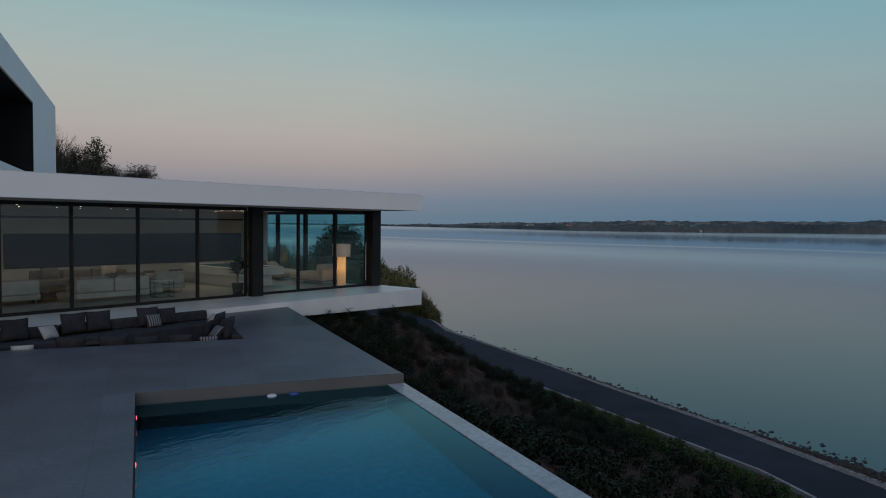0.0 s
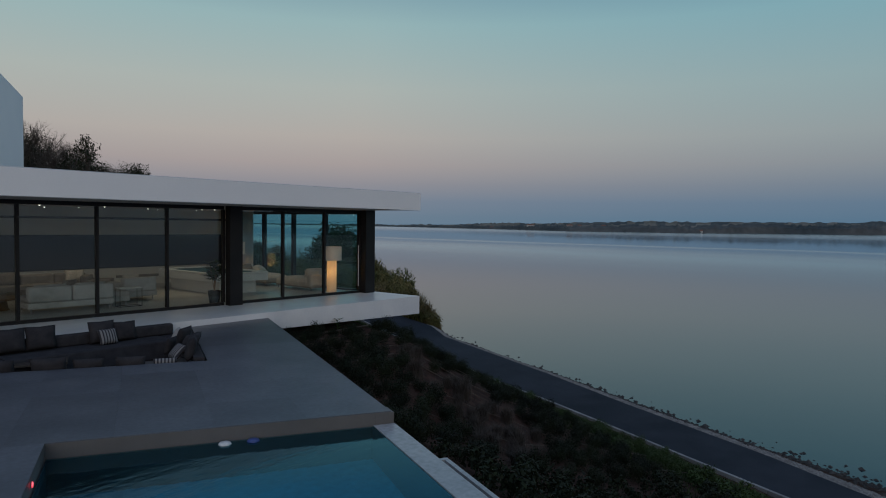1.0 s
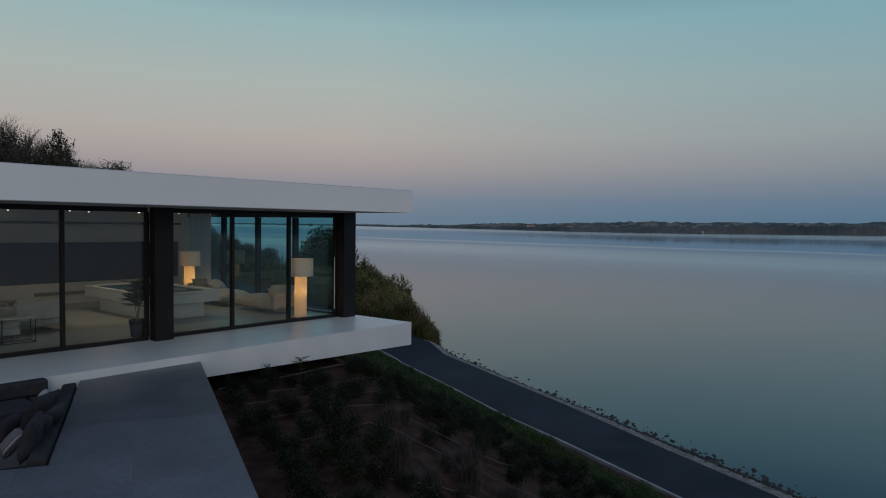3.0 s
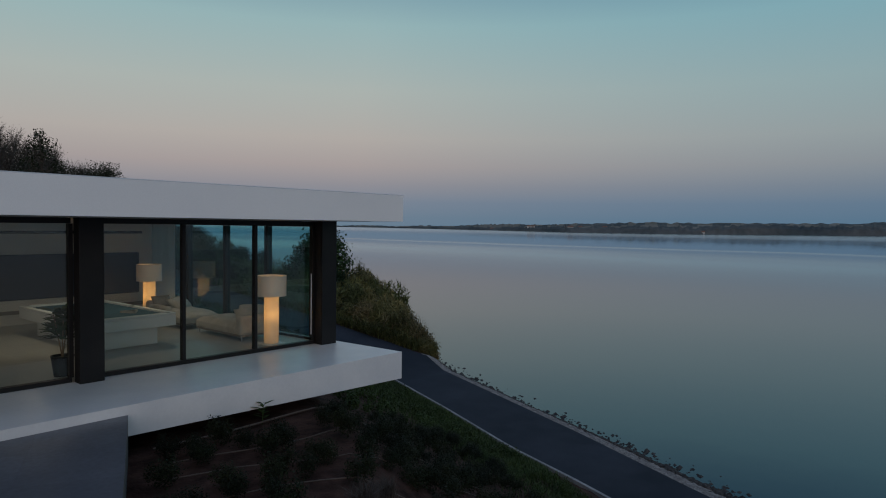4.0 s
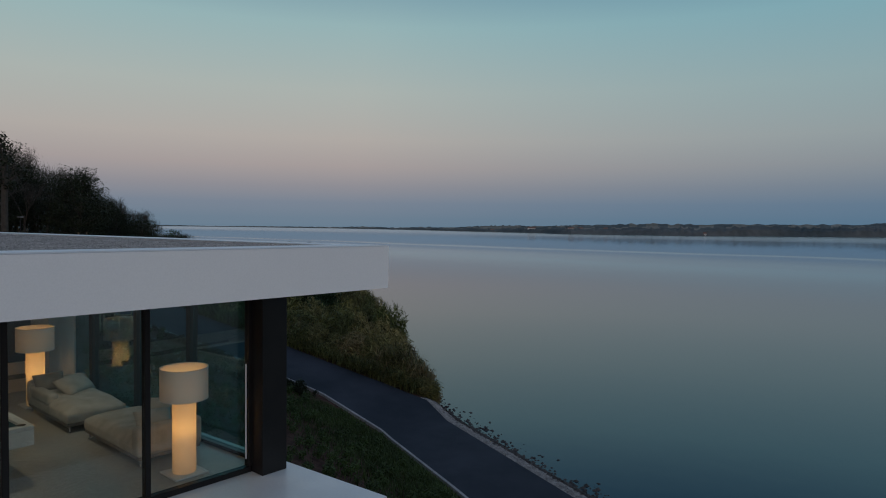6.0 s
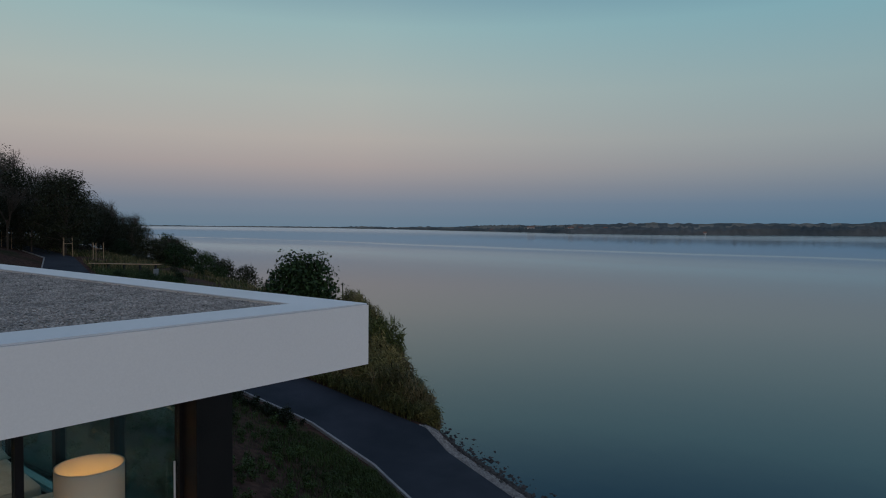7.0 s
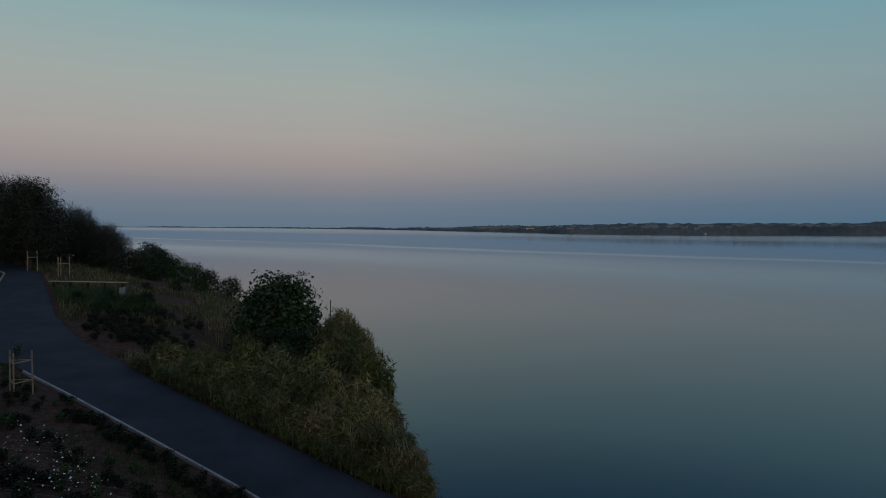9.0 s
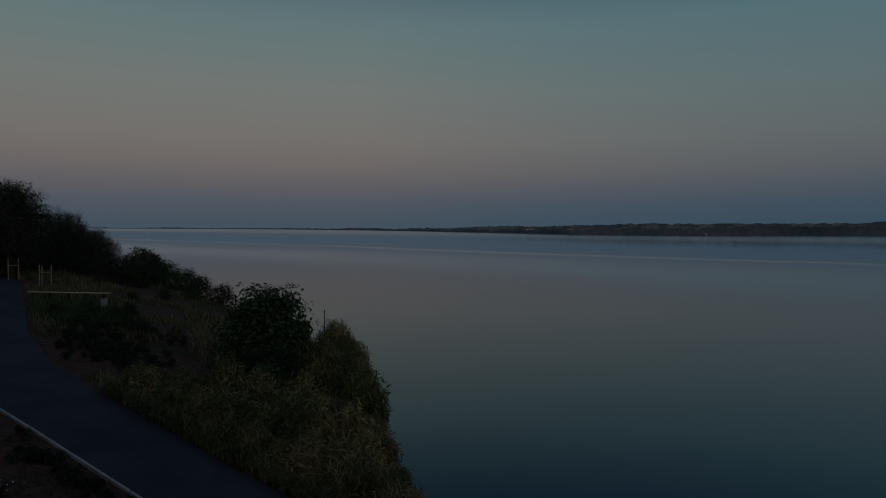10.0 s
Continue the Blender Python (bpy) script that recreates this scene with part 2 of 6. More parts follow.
def part(name, bm, mat, parent, label="", smooth=False):
    """One mesh object under a thing or a part, given in the parent's own space."""
    ob = mesh_ob(name, bm, mat, parent, smooth)
    return tagged(ob, label) if label else ob


def thing(name, label, category, group="", m=None, kind=""):
    ob = new(name)
    if m is not None:
        ob.matrix_basis = m
    return tagged(ob, label, category, group, kind)


def structure(name, bm, mat, label, category, smooth=False):
    return tagged(mesh_ob(name, bm, mat, None, smooth), label, category, "", "structure")


def box(bm, x0, y0, z0, x1, y1, z1, bevel=0.0, seg=2):
    """A bevelled box from corner to corner."""
    t = bmesh.new()
    bmesh.ops.create_cube(t, size=1.0, matrix=Matrix.Translation(((x0 + x1) / 2, (y0 + y1) / 2, (z0 + z1) / 2)) @ Matrix.Diagonal((abs(x1 - x0), abs(y1 - y0), abs(z1 - z0), 1)))
    if bevel:
        bmesh.ops.bevel(t, geom=t.edges[:], offset=bevel, segments=seg, profile=0.6, affect="EDGES")
    add(bm, t)
    return bm


def add(bm, other, m=None):
    """Join another bmesh into bm and free it."""
    if m is not None:
        bmesh.ops.transform(other, matrix=m, verts=other.verts[:])
    me = bpy.data.meshes.new("tmp")
    other.to_mesh(me)
    other.free()
    bm.from_mesh(me)
    bpy.data.meshes.remove(me)


def new_box(x0, y0, z0, x1, y1, z1, bevel=0.0, seg=2):
    return box(bmesh.new(), x0, y0, z0, x1, y1, z1, bevel, seg)


def prism(bm, pts, z0, z1, bevel=0.0):
    """An upright prism over a plan polygon (anticlockwise)."""
    t = bmesh.new()
    a = [t.verts.new((x, y, z0)) for x, y in pts]
    b = [t.verts.new((x, y, z1)) for x, y in pts]
    t.faces.new(list(reversed(a)))
    t.faces.new(b)
    for i in range(len(pts)):
        j = (i + 1) % len(pts)
        t.faces.new((a[i], a[j], b[j], b[i]))
    bmesh.ops.recalc_face_normals(t, faces=t.faces[:])
    if bevel:
        bmesh.ops.bevel(t, geom=t.edges[:], offset=bevel, segments=2, profile=0.6, affect="EDGES")
    add(bm, t)
    return bm


def tube(bm, a, b, r0, r1=None, seg=8):
    """A tapered rod from a to b."""
    a, b = Vector(a), Vector(b)
    r1 = r0 if r1 is None else r1
    d = b - a
    t = bmesh.new()
    bmesh.ops.create_cone(t, cap_ends=True, segments=seg, radius1=r0, radius2=r1, depth=d.length)
    add(bm, t, Matrix.Translation((a + b) / 2) @ d.to_track_quat("Z", "Y").to_matrix().to_4x4())
    return bm


def lathe(bm, profile, seg=32, cx=0.0, cy=0.0):
    """A body of revolution about z from (radius, height) pairs."""
    rings = [[bm.verts.new((cx + r * math.cos(2 * math.pi * i / seg), cy + r * math.sin(2 * math.pi * i / seg), z)) for i in range(seg)] for r, z in profile]
    for p, q in zip(rings, rings[1:]):
        for i in range(seg):
            j = (i + 1) % seg
            bm.faces.new((p[i], p[j], q[j], q[i]))
    return bm


def clip(poly, p, n):
    """The part of a convex plan polygon on the side of the line through p to which n points."""
    out = []
    for i, a in enumerate(poly):
        b = poly[(i + 1) % len(poly)]
        da = (a[0] - p[0]) * n[0] + (a[1] - p[1]) * n[1]
        db = (b[0] - p[0]) * n[0] + (b[1] - p[1]) * n[1]
        if da >= 0:
            out.append(a)
        if da * db < 0:
            s = da / (da - db)
            out.append((a[0] + s * (b[0] - a[0]), a[1] + s * (b[1] - a[1])))
    return out


def smooth01(a, b, x):
    t = np.clip((x - a) / (b - a), 0, 1)
    return t * t * (3 - 2 * t)


def mesh_from(name, verts, faces, mat, smooth=False):
    me = bpy.data.meshes.new(name)
    me.from_pydata(verts, [], faces)
    me.materials.append(mat)
    if smooth:
        me.shade_smooth()
    return me


# ---- the plan ----
WATER, DECK_Y, DECK_X, GLASS_Y, EAST_X, BACK_Y = -5.7, 18.46, 18.54, 20.80, 18.0, 29.05
TZ = -0.155                       # terrace level
TA = Vector((8.24, 9.34))         # terrace corner at the pool's spillway
TU = Vector((math.cos(radians(66.2)), math.sin(radians(66.2))))
TV = Vector((math.cos(radians(-28.0)), math.sin(radians(-28.0))))


def tp(u, v):
    p = TA + u * TU + v * TV
    return (p.x, p.y)


# Curves of the shore path, each as x (and level) over y.
KY = [-60, -9, -2, 5, 6.6, 9.8, 14.5, 17.6, 21, 25.7, 31.4, 36, 42.5, 49, 58, 66, 76, 90, 105, 140, 220]
KX = [-40, 8, 14, 20.2, 21.3, 22.55, 24.4, 25.6, 26.75, 28.8, 31.1, 31.2, 30.2, 29.5, 28.6, 29.1, 33.3, 38.0, 39.5, 31, 11]
RY = [-60, -9, 3.7, 8.6, 14.8, 20, 26.5, 33, 36.5, 42.5, 49, 58, 66, 76, 90, 105, 140, 220]
RX = [-36, 15, 22.4, 24.9, 27.5, 29.9, 32.6, 35.3, 34.6, 33.8, 33.3, 33.2, 34.4, 37.2, 40.8, 42.0, 34, 14]
ZY = [-60, 31, 36, 42.5, 49, 58, 66, 76, 90, 105, 140, 220]
ZZ = [-5.0, -5.0, -4.0, -2.95, -2.2, -1.35, -0.65, 0.0, 0.75, 1.3, 4.2, 8.5]
SY = [-60, -12, -3, 4, 9.5, 18, 25, 30, 34, 40.5, 47, 55, 66, 80, 95, 115, 135, 160, 220]
SX = [-28, 19.6, 24.2, 25.9, 27.5, 31.0, 33.7, 35.8, 37.4, 41.6, 46.4, 52, 58, 64, 68, 74, 80, 84, 84]


def path_z(y):
    return np.interp(y, ZY, ZZ)


def ground_z(x, y):
    """The lie of the land: lake bed, bank, shore path, planted slope, hill."""
    x, y = np.asarray(x, float), np.asarray(y, float)
    kx, rx, sx, pz = np.interp(y, KY, KX), np.interp(y, RY, RX), np.interp(y, SY, SX), path_z(y)
    d = np.maximum(kx - x, 0)
    north = smooth01(30, 44, y)
    dp = d * 0.91
    low = pz + 0.27 * np.minimum(dp, 8) + 0.46 * np.maximum(dp - 8, 0)
    high = pz + 0.30 * np.minimum(dp, 2) + 0.46 * np.clip(dp - 2, 0, 4) + 0.62 * np.maximum(dp - 6, 0)
    east = smooth01(9.5, 17.0, y + 0.25 * (x - 14))
    south_z = np.minimum(low * (1 - east) + high * east, -0.76 + 0.06 * east)
    north_z = pz + 0.24 * np.minimum(d, 22) + 0.16 * np.clip(d - 22, 0, 60)
    z = south_z * (1 - north) + north_z * north
    # the west rises gently behind the house
    inside = smooth01(-1.5, 1.5, DECK_X + 0.5 - x) * smooth01(-1.5, 1.5, 38 - y) * smooth01(-1.0, 1.0, y - 17.2)
    z = np.where(inside > 0, np.minimum(z, z * (1 - inside) - 0.80 * inside), z)
    e = np.clip((x - rx) / np.maximum(sx - rx, 0.1), 0, 1)
    bank = pz + (WATER - 0.03 - pz) * (0.25 * e + 0.75 * e ** 2)
    z = np.where(x > rx, bank, z)
    z = np.where(x > sx, WATER - 0.03 - np.minimum(0.25 * (x - sx), 4), z)
    return z

# ---- ground, water, shore path ----


def spaced(*runs):
    """Grid lines: runs of (start, end, step)."""
    out = []
    for a, b, s in runs:
        out += list(np.arange(a, b - 1e-6, s))
    return np.array(out + [runs[-1][1]])


gx = spaced((-1500, -200, 260), (-200, -30, 17), (-30, 0, 2), (0, 46, 0.5), (46, 110, 2), (110, 150, 20))
gy = spaced((-1500, -200, 260), (-200, -20, 18), (-20, -6, 1), (-6, 56, 0.5), (56, 130, 1.5), (130, 400, 18), (400, 1500, 220))
GX, GY = np.meshgrid(gx, gy)
GZ = ground_z(GX, GY)
inv = np.linalg.inv(np.array([[TU.x, TV.x], [TU.y, TV.y]]))
TUU = inv[0, 0] * (GX - TA.x) + inv[0, 1] * (GY - TA.y)
TVV = inv[1, 0] * (GX - TA.x) + inv[1, 1] * (GY - TA.y)
GZ = np.where((TVV < np.where(TUU < 0.3, 0.35, -0.55)) & (TVV > -19.5) & (TUU > -19.5) & (GY < DECK_Y + 2), -2.7, GZ)
near = (GX > 4) & (GX < 60) & (GY > -10) & (GY < 90) & (GX < np.interp(GY, KY, KX) - 0.4)
rough_ground = np.array([[noise.noise((float(a) * 0.8, float(b) * 0.8, 0.0)) for a, b in zip(ra, rb)] for ra, rb in zip(GX, GY)])
GZ = np.where(near, GZ + 0.07 * rough_ground - 0.05, GZ)
on_path = (GX >= np.interp(GY, KY, KX) - 0.3) & (GX <= np.interp(GY, RY, RX) + 0.3)
GZ = np.where(on_path, GZ - 0.06, GZ)
ny, nx = GX.shape
g_faces = [(j * nx + i, j * nx + i + 1, (j + 1) * nx + i + 1, (j + 1) * nx + i) for j in range(ny - 1) for i in range(nx - 1)]
ground = new("ground", mesh_from("ground", np.column_stack([GX.ravel(), GY.ravel(), GZ.ravel()]).tolist(), g_faces, M["soil"], True))
tagged(ground, "dark brown mulched soil slope with green patches", "ground", kind="structure")

bm = bmesh.new()
bmesh.ops.create_grid(bm, x_segments=8, y_segments=8, size=4400, matrix=Matrix.Translation((300, 300, WATER)))
structure("water", bm, M["lake"], "calm grey-blue lake water reflecting the dusk sky", "water")

ys = np.arange(-58, 150, 0.5)
verts, faces = [], []
for y in ys:
    a, b, z = np.interp(y, KY, KX), np.interp(y, RY, RX), path_z(y) + 0.03
    w = [0.06, 0.35, 0.65, 1.0]
    for t in (0.0, *w):
        verts.append((a + (b - a) * t, y, z + 0.03 * math.sin(math.pi * t)))
for j in range(len(ys) - 1):
    for i in range(4):
        faces.append((j * 5 + i, j * 5 + i + 1, j * 5 + i + 6, j * 5 + i + 5))
road = new("road", mesh_from("road", verts, faces, M["asphalt"], True))
tagged(road, "dark grey asphalt shore path running beside the lake", "path", kind="structure")

# A side way that leaves the path to the west.
verts, faces = [], []
for i in range(33):
    t = i / 32
    cx, cy = 31.0 - 19 * t, 59.4 + 4.5 * t * t
    for w in (-1, -0.5, 0, 0.5, 1):
        px, py = cx, cy + w * (3.1 + 2.6 * max(0, 0.22 - t) / 0.22)
        verts.append((px, py, float(ground_z(px, py)) + 0.045))
for i in range(32):
    for j in range(4):
        faces.append((i * 5 + j, i * 5 + j + 1, i * 5 + j + 6, i * 5 + j + 5))
side = new("road_branch", mesh_from("road_branch", verts, faces, M["asphalt"], True))
tagged(side, "dark asphalt side way joining the shore path", "path", kind="structure")

# Kerb stones along the inland side of the path.
kerb = thing("kerb", "pale concrete kerb along the asphalt shore path", "kerb", kind="structure")
stone_me = bpy.data.meshes.new("kerb_stone")
bm = new_box(-0.495, -0.055, -0.2, 0.495, 0.055, 0.09, 0.012, 1)
bm.to_mesh(stone_me)
bm.free()
stone_me.materials.append(M["kerb"])
pts, yy = [], -4.0
while yy < 104:
    pts.append(Vector((np.interp(yy, KY, KX) - 0.09, yy, path_z(yy) + 0.02)))
    d = Vector((np.interp(yy + 0.1, KY, KX) - np.interp(yy, KY, KX), 0.1)).normalized()
    yy += d.y
for a, b in zip(pts, pts[1:]):
    if 53.5 < a.y < 65.2:
        continue
    s = new("kerb_stone", stone_me)
    s.parent = kerb
    m = Matrix.Translation((a + b) / 2) @ (b - a).to_track_quat("X", "Z").to_matrix().to_4x4()
    s.matrix_basis = m

# ---- terrace and pool ----
POOL_V, POOL_U, COPE = -4.36, -15.0, 0.26
PIT_U, PIT_V, PIT_L = 4.42, -2.11, -11.5
WZ, COPE_Z = -0.35, -0.335
deck_line = ((0, DECK_Y - 0.004), (0, -1))
bm = bmesh.new()


def quad(u0, v0, u1, v1):
    return [tp(u0, v0), tp(u0, v1), tp(u1, v1), tp(u1, v0)]


REGIONS = [quad(PIT_U, PIT_V, 13.5, 0.0), quad(0.0, -18.0, PIT_U, 0.0), quad(-18.0, -18.0, 0.0, POOL_V), quad(-18.0, POOL_V, POOL_U, 0.0), quad(PIT_U, -18.0, 19, PIT_L)]
for k, reg in enumerate(REGIONS):
    reg = clip(reg, *deck_line)
    if len(reg) > 2:
        prism(bm, reg, -1.0, TZ - 0.012)
structure("terrace", bm, M["tile_edge"], "grey stone terrace slab round the pool", "terrace")

# Pool basin: floor, walls and the wet spillway.
bm = bmesh.new()
prism(bm, quad(POOL_U, POOL_V - 0.3, 0.0, 0.0), -1.95, -1.65)
structure("pool_floor", bm, M["pool_tile"], "blue mosaic pool floor", "pool")
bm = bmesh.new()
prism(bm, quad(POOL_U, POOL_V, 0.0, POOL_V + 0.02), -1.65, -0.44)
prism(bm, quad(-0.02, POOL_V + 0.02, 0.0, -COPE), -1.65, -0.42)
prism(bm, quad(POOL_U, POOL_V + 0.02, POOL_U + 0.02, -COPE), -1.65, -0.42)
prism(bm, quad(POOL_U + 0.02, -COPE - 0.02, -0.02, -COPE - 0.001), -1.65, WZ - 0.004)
structure("pool_wall", bm, M["pool_tile_shaded"], "mosaic pool walls darkened to stand in for underwater shade", "pool")
bm = bmesh.new()
prism(bm, quad(POOL_U, -COPE, -0.004, 0.06), -1.75, COPE_Z, 0.008)
structure("pool_spillway", bm, M["coping_white"], "wet pale spillway wall of the infinity pool", "pool edge")
# Overflow gutter below it: a dark channel behind a thin pale lip.
bm = bmesh.new()
prism(bm, quad(POOL_U, 0.064, -0.62, 0.60), -1.6, -0.92)
structure("gutter", bm, M["tile_edge"], "dark wet overflow gutter below the spillway", "pool edge")
bm = bmesh.new()
prism(bm, quad(POOL_U, 0.53, -0.70, 0.60), -0.918, -0.70, 0.008)
prism(bm, quad(-0.698, 0.066, -0.62, 0.60), -0.918, -0.70, 0.008)
structure("gutter_lip", bm, M["coping_white"], "thin pale concrete lip round the overflow gutter", "pool edge")
bm = bmesh.new()
prism(bm, quad(-0.002, -COPE + 0.03, 0.30, 0.05), -1.0, TZ - 0.020, 0.006)
structure("wall_end", bm, M["tile_edge"], "stone wall end where the spillway meets the terrace", "pool edge")
wu, wv = 90, 40
verts = [(*tp(POOL_U + 0.02 + (-0.02 - POOL_U - 0.02) * i / wu, POOL_V + 0.02 + (-COPE - 0.003 - POOL_V - 0.02) * j / wv), WZ) for j in range(wv + 1) for i in range(wu + 1)]
faces = [(j * (wu + 1) + i, (j + 1) * (wu + 1) + i, (j + 1) * (wu + 1) + i + 1, j * (wu + 1) + i + 1) for j in range(wv) for i in range(wu)]
pw = new("pool_water", mesh_from("pool_water", verts, faces, M["pool_water"], True))
pw.visible_shadow = False
tagged(pw, "clear turquoise pool water with small ripples", "water", kind="structure")

# ---- the house: lower storey ----
WEST, NORTH = -14.0, 37.0
SKEW = -0.070


def ex(x, y):
    """x on a line of the east side, which leans from the facade's normal."""
    return x + SKEW * (y - DECK_Y)


def east_quad(x0, y0, x1, y1):
    """A plan quad whose two sides follow the lean of the east side."""
    return [(ex(x0, y0), y0), (ex(x1, y0), y0), (ex(x1, y1), y1), (ex(x0, y1), y1)]


bm = bmesh.new()
plan = [(WEST, DECK_Y), (12.0, DECK_Y), (DECK_X, DECK_Y), (ex(DECK_X, GLASS_Y - 0.06), GLASS_Y - 0.06), (12.0, GLASS_Y - 0.06), (WEST, GLASS_Y - 0.06)]
low = [bm.verts.new((x, y, -0.50 - 0.13 * max(0.0, (x - 12.0) / 6.54))) for x, y in plan]
top = [bm.verts.new((x, y, 0.0)) for x, y in plan]
for ring in ((0, 1, 4, 5), (1, 2, 3, 4)):
    bm.faces.new([top[i] for i in ring])
    bm.faces.new([low[i] for i in reversed(ring)])
for i in range(6):
    j = (i + 1) % 6
    bm.faces.new((low[i], low[j], top[j], top[i]))
bmesh.ops.bevel(bm, geom=[e for e in bm.edges if e.calc_face_angle(0.0) > 0.5], offset=0.012, segments=2, profile=0.6, affect="EDGES")
structure("deck", bm, M["deck_white"], "white polished deck slab jutting out over the slope", "deck")
bm = prism(bmesh.new(), [(WEST, GLASS_Y - 0.06), (ex(DECK_X, GLASS_Y - 0.06), GLASS_Y - 0.06), (ex(DECK_X, NORTH), NORTH), (WEST, NORTH)], -0.62, -0.006)
structure("floor", bm, M["int_floor"], "beige stone floor of the living hall", "floor")
# Roof: fascia ring, parapet top, gravel bed, soffit.
RX0, RY1, PAR = WEST, NORTH + 1.0, 0.51
FASCIA = [[(RX0, DECK_Y), (DECK_X, DECK_Y), (ex(DECK_X, DECK_Y + PAR), DECK_Y + PAR), (RX0, DECK_Y + PAR)], east_quad(DECK_X - PAR, DECK_Y + PAR, DECK_X, RY1),
          [(RX0, RY1 - PAR), (ex(DECK_X - PAR, RY1 - PAR), RY1 - PAR), (ex(DECK_X - PAR, RY1), RY1), (RX0, RY1)]]
for q in FASCIA:
    structure("roof_fascia", prism(bmesh.new(), q, 3.05, 3.65), M["render_white"], "smooth white roof fascia with sharp edges", "roof")
bm = bmesh.new()
prism(bm, [(RX0, DECK_Y + 0.012), (DECK_X - 0.012, DECK_Y + 0.012), (ex(DECK_X - 0.012, DECK_Y + PAR + 0.02), DECK_Y + PAR + 0.02), (RX0, DECK_Y + PAR + 0.02)], 3.652, 3.668, 0.003)
prism(bm, east_quad(DECK_X - PAR - 0.02, DECK_Y + PAR + 0.02, DECK_X - 0.012, RY1 - 0.012), 3.652, 3.668, 0.003)
structure("roof_flashing", bm, M["flashing"], "pale blue-grey metal coping on the roof parapet", "roof")
bm = prism(bmesh.new(), [(RX0, DECK_Y + PAR), (ex(DECK_X - PAR, DECK_Y + PAR), DECK_Y + PAR), (ex(DECK_X - PAR, RY1 - PAR), RY1 - PAR), (RX0, RY1 - PAR)], 3.30, 3.630)
gravel_bed = structure("roof_bed", bm, M["roof_grit"], "flat roof bed under grey gravel", "roof")
bm = prism(bmesh.new(), [(RX0, DECK_Y + PAR), (ex(DECK_X - PAR, DECK_Y + PAR), DECK_Y + PAR), (ex(DECK_X - PAR, RY1 - PAR), RY1 - PAR), (RX0, RY1 - PAR)], 3.04, 3.30)
structure("ceiling", bm, M["ceiling"], "matt beige-grey ceiling of the living hall", "ceiling")
bm = new_box(WEST, BACK_Y, -0.005, 17.55, BACK_Y + 0.25, 3.04)
structure("wall_north", bm, M["plaster"], "plain warm beige plaster wall", "wall")
bm = new_box(WEST - 0.25, GLASS_Y - 2.3, -0.62, WEST, NORTH, 3.65)
structure("wall_west", bm, M["render_white"], "plain white end wall of the house", "wall")

# ---- facade: frames, columns, glass ----
MULL = [-12.3, -10.6, -8.85, -7.1, -5.35, -3.6, -1.9, -0.15, 1.6, 3.3, 5.02, 6.74, 8.57, 10.46, 12.22]
MULL_B = [12.69, 14.385, 16.10, 17.74]


def post(bm, x, w=0.075, d=0.12, z0=0.0, z1=3.04):
    return box(bm, x - w / 2, GLASS_Y - d / 2, z0, x + w / 2, GLASS_Y + d / 2, z1, 0.004, 1)


def glazing(name, xs, label):
    g = thing(name, label, "window", kind="structure")
    part("bottom_rail", new_box(xs[0], GLASS_Y - 0.065, 0.0, xs[-1], GLASS_Y + 0.065, 0.085, 0.004, 1), M["black_metal"], g)
    part("top_rail", new_box(xs[0], GLASS_Y - 0.065, 2.93, xs[-1], GLASS_Y + 0.065, 3.036, 0.004, 1), M["black_metal"], g)
    for x in xs:
        part("mullion", post(bmesh.new(), x, z0=0.087, z1=2.928), M["black_metal"], g)
    for a, b in zip(xs, xs[1:]):
        p = part("pane", new_box(a + 0.038, GLASS_Y - 0.008, 0.09, b - 0.038, GLASS_Y + 0.008, 2.925), M["glass"], g)
        p.visible_shadow = False
    return g


glazing("window_1", MULL, "floor-to-ceiling glass wall in slim black frames")
glazing("window_2", MULL_B, "three tall glass panes in slim black frames")
hd = bpy.data.objects["window_2"]
part("handle", tube(bmesh.new(), (17.62, GLASS_Y - 0.10, 0.25), (17.62, GLASS_Y - 0.10, 1.75), 0.011, 0.011, 10), M["flashing"], hd, "long slim metal pull handle")
bm = new_box(12.26, 20.46, 0.0, 12.69, 20.73, 3.045, 0.008)
structure("column_1", bm, M["black_metal"], "black clad steel column in front of the glass", "column")
bm = new_box(17.75, 20.44, 0.0, 18.20, 20.95, 3.045, 0.008)
structure("column_2", bm, M["black_metal"], "black clad corner column under the roof", "column")
# East glass wall.
e = thing("window_3", "glass end wall with black posts looking to the lake", "window", kind="structure")
EYS = [20.98, 23.05, 24.95, 26.87, 28.80, 30.7, 32.6, 34.5, 36.9]
EX0 = EAST_X + 0.28


def east_box(bm, y0, y1, half, z0, z1):
    return prism(bm, east_quad(EX0 - half, y0, EX0 + half, y1), z0, z1)


part("bottom_rail", east_box(bmesh.new(), EYS[0], EYS[-1], 0.06, -0.004, 0.06), M["black_metal"], e)
part("top_rail", east_box(bmesh.new(), EYS[0], EYS[-1], 0.06, 2.90, 3.036), M["black_metal"], e)
for y in EYS:
    part("mullion", east_box(bmesh.new(), y - 0.06, y + 0.06, 0.08, 0.062, 2.898), M["black_metal"], e)
for a, b in zip(EYS, EYS[1:]):
    p = part("pane", east_box(bmesh.new(), a + 0.062, b - 0.062, 0.008, 0.064, 2.896), M["glass_teal"], e)
    p.visible_shadow = False
bm = new_box(WEST, NORTH - 0.2, 0.0, EAST_X - 1.2, NORTH, 3.03)
structure("wall_far", bm, M["plaster"], "plain beige plaster wall at the back of the house", "wall")
# Long dark slot panel on the back wall.
bm = new_box(7.28, BACK_Y - 0.06, 0.70, 17.08, BACK_Y - 0.002, 2.0, 0.05, 3)
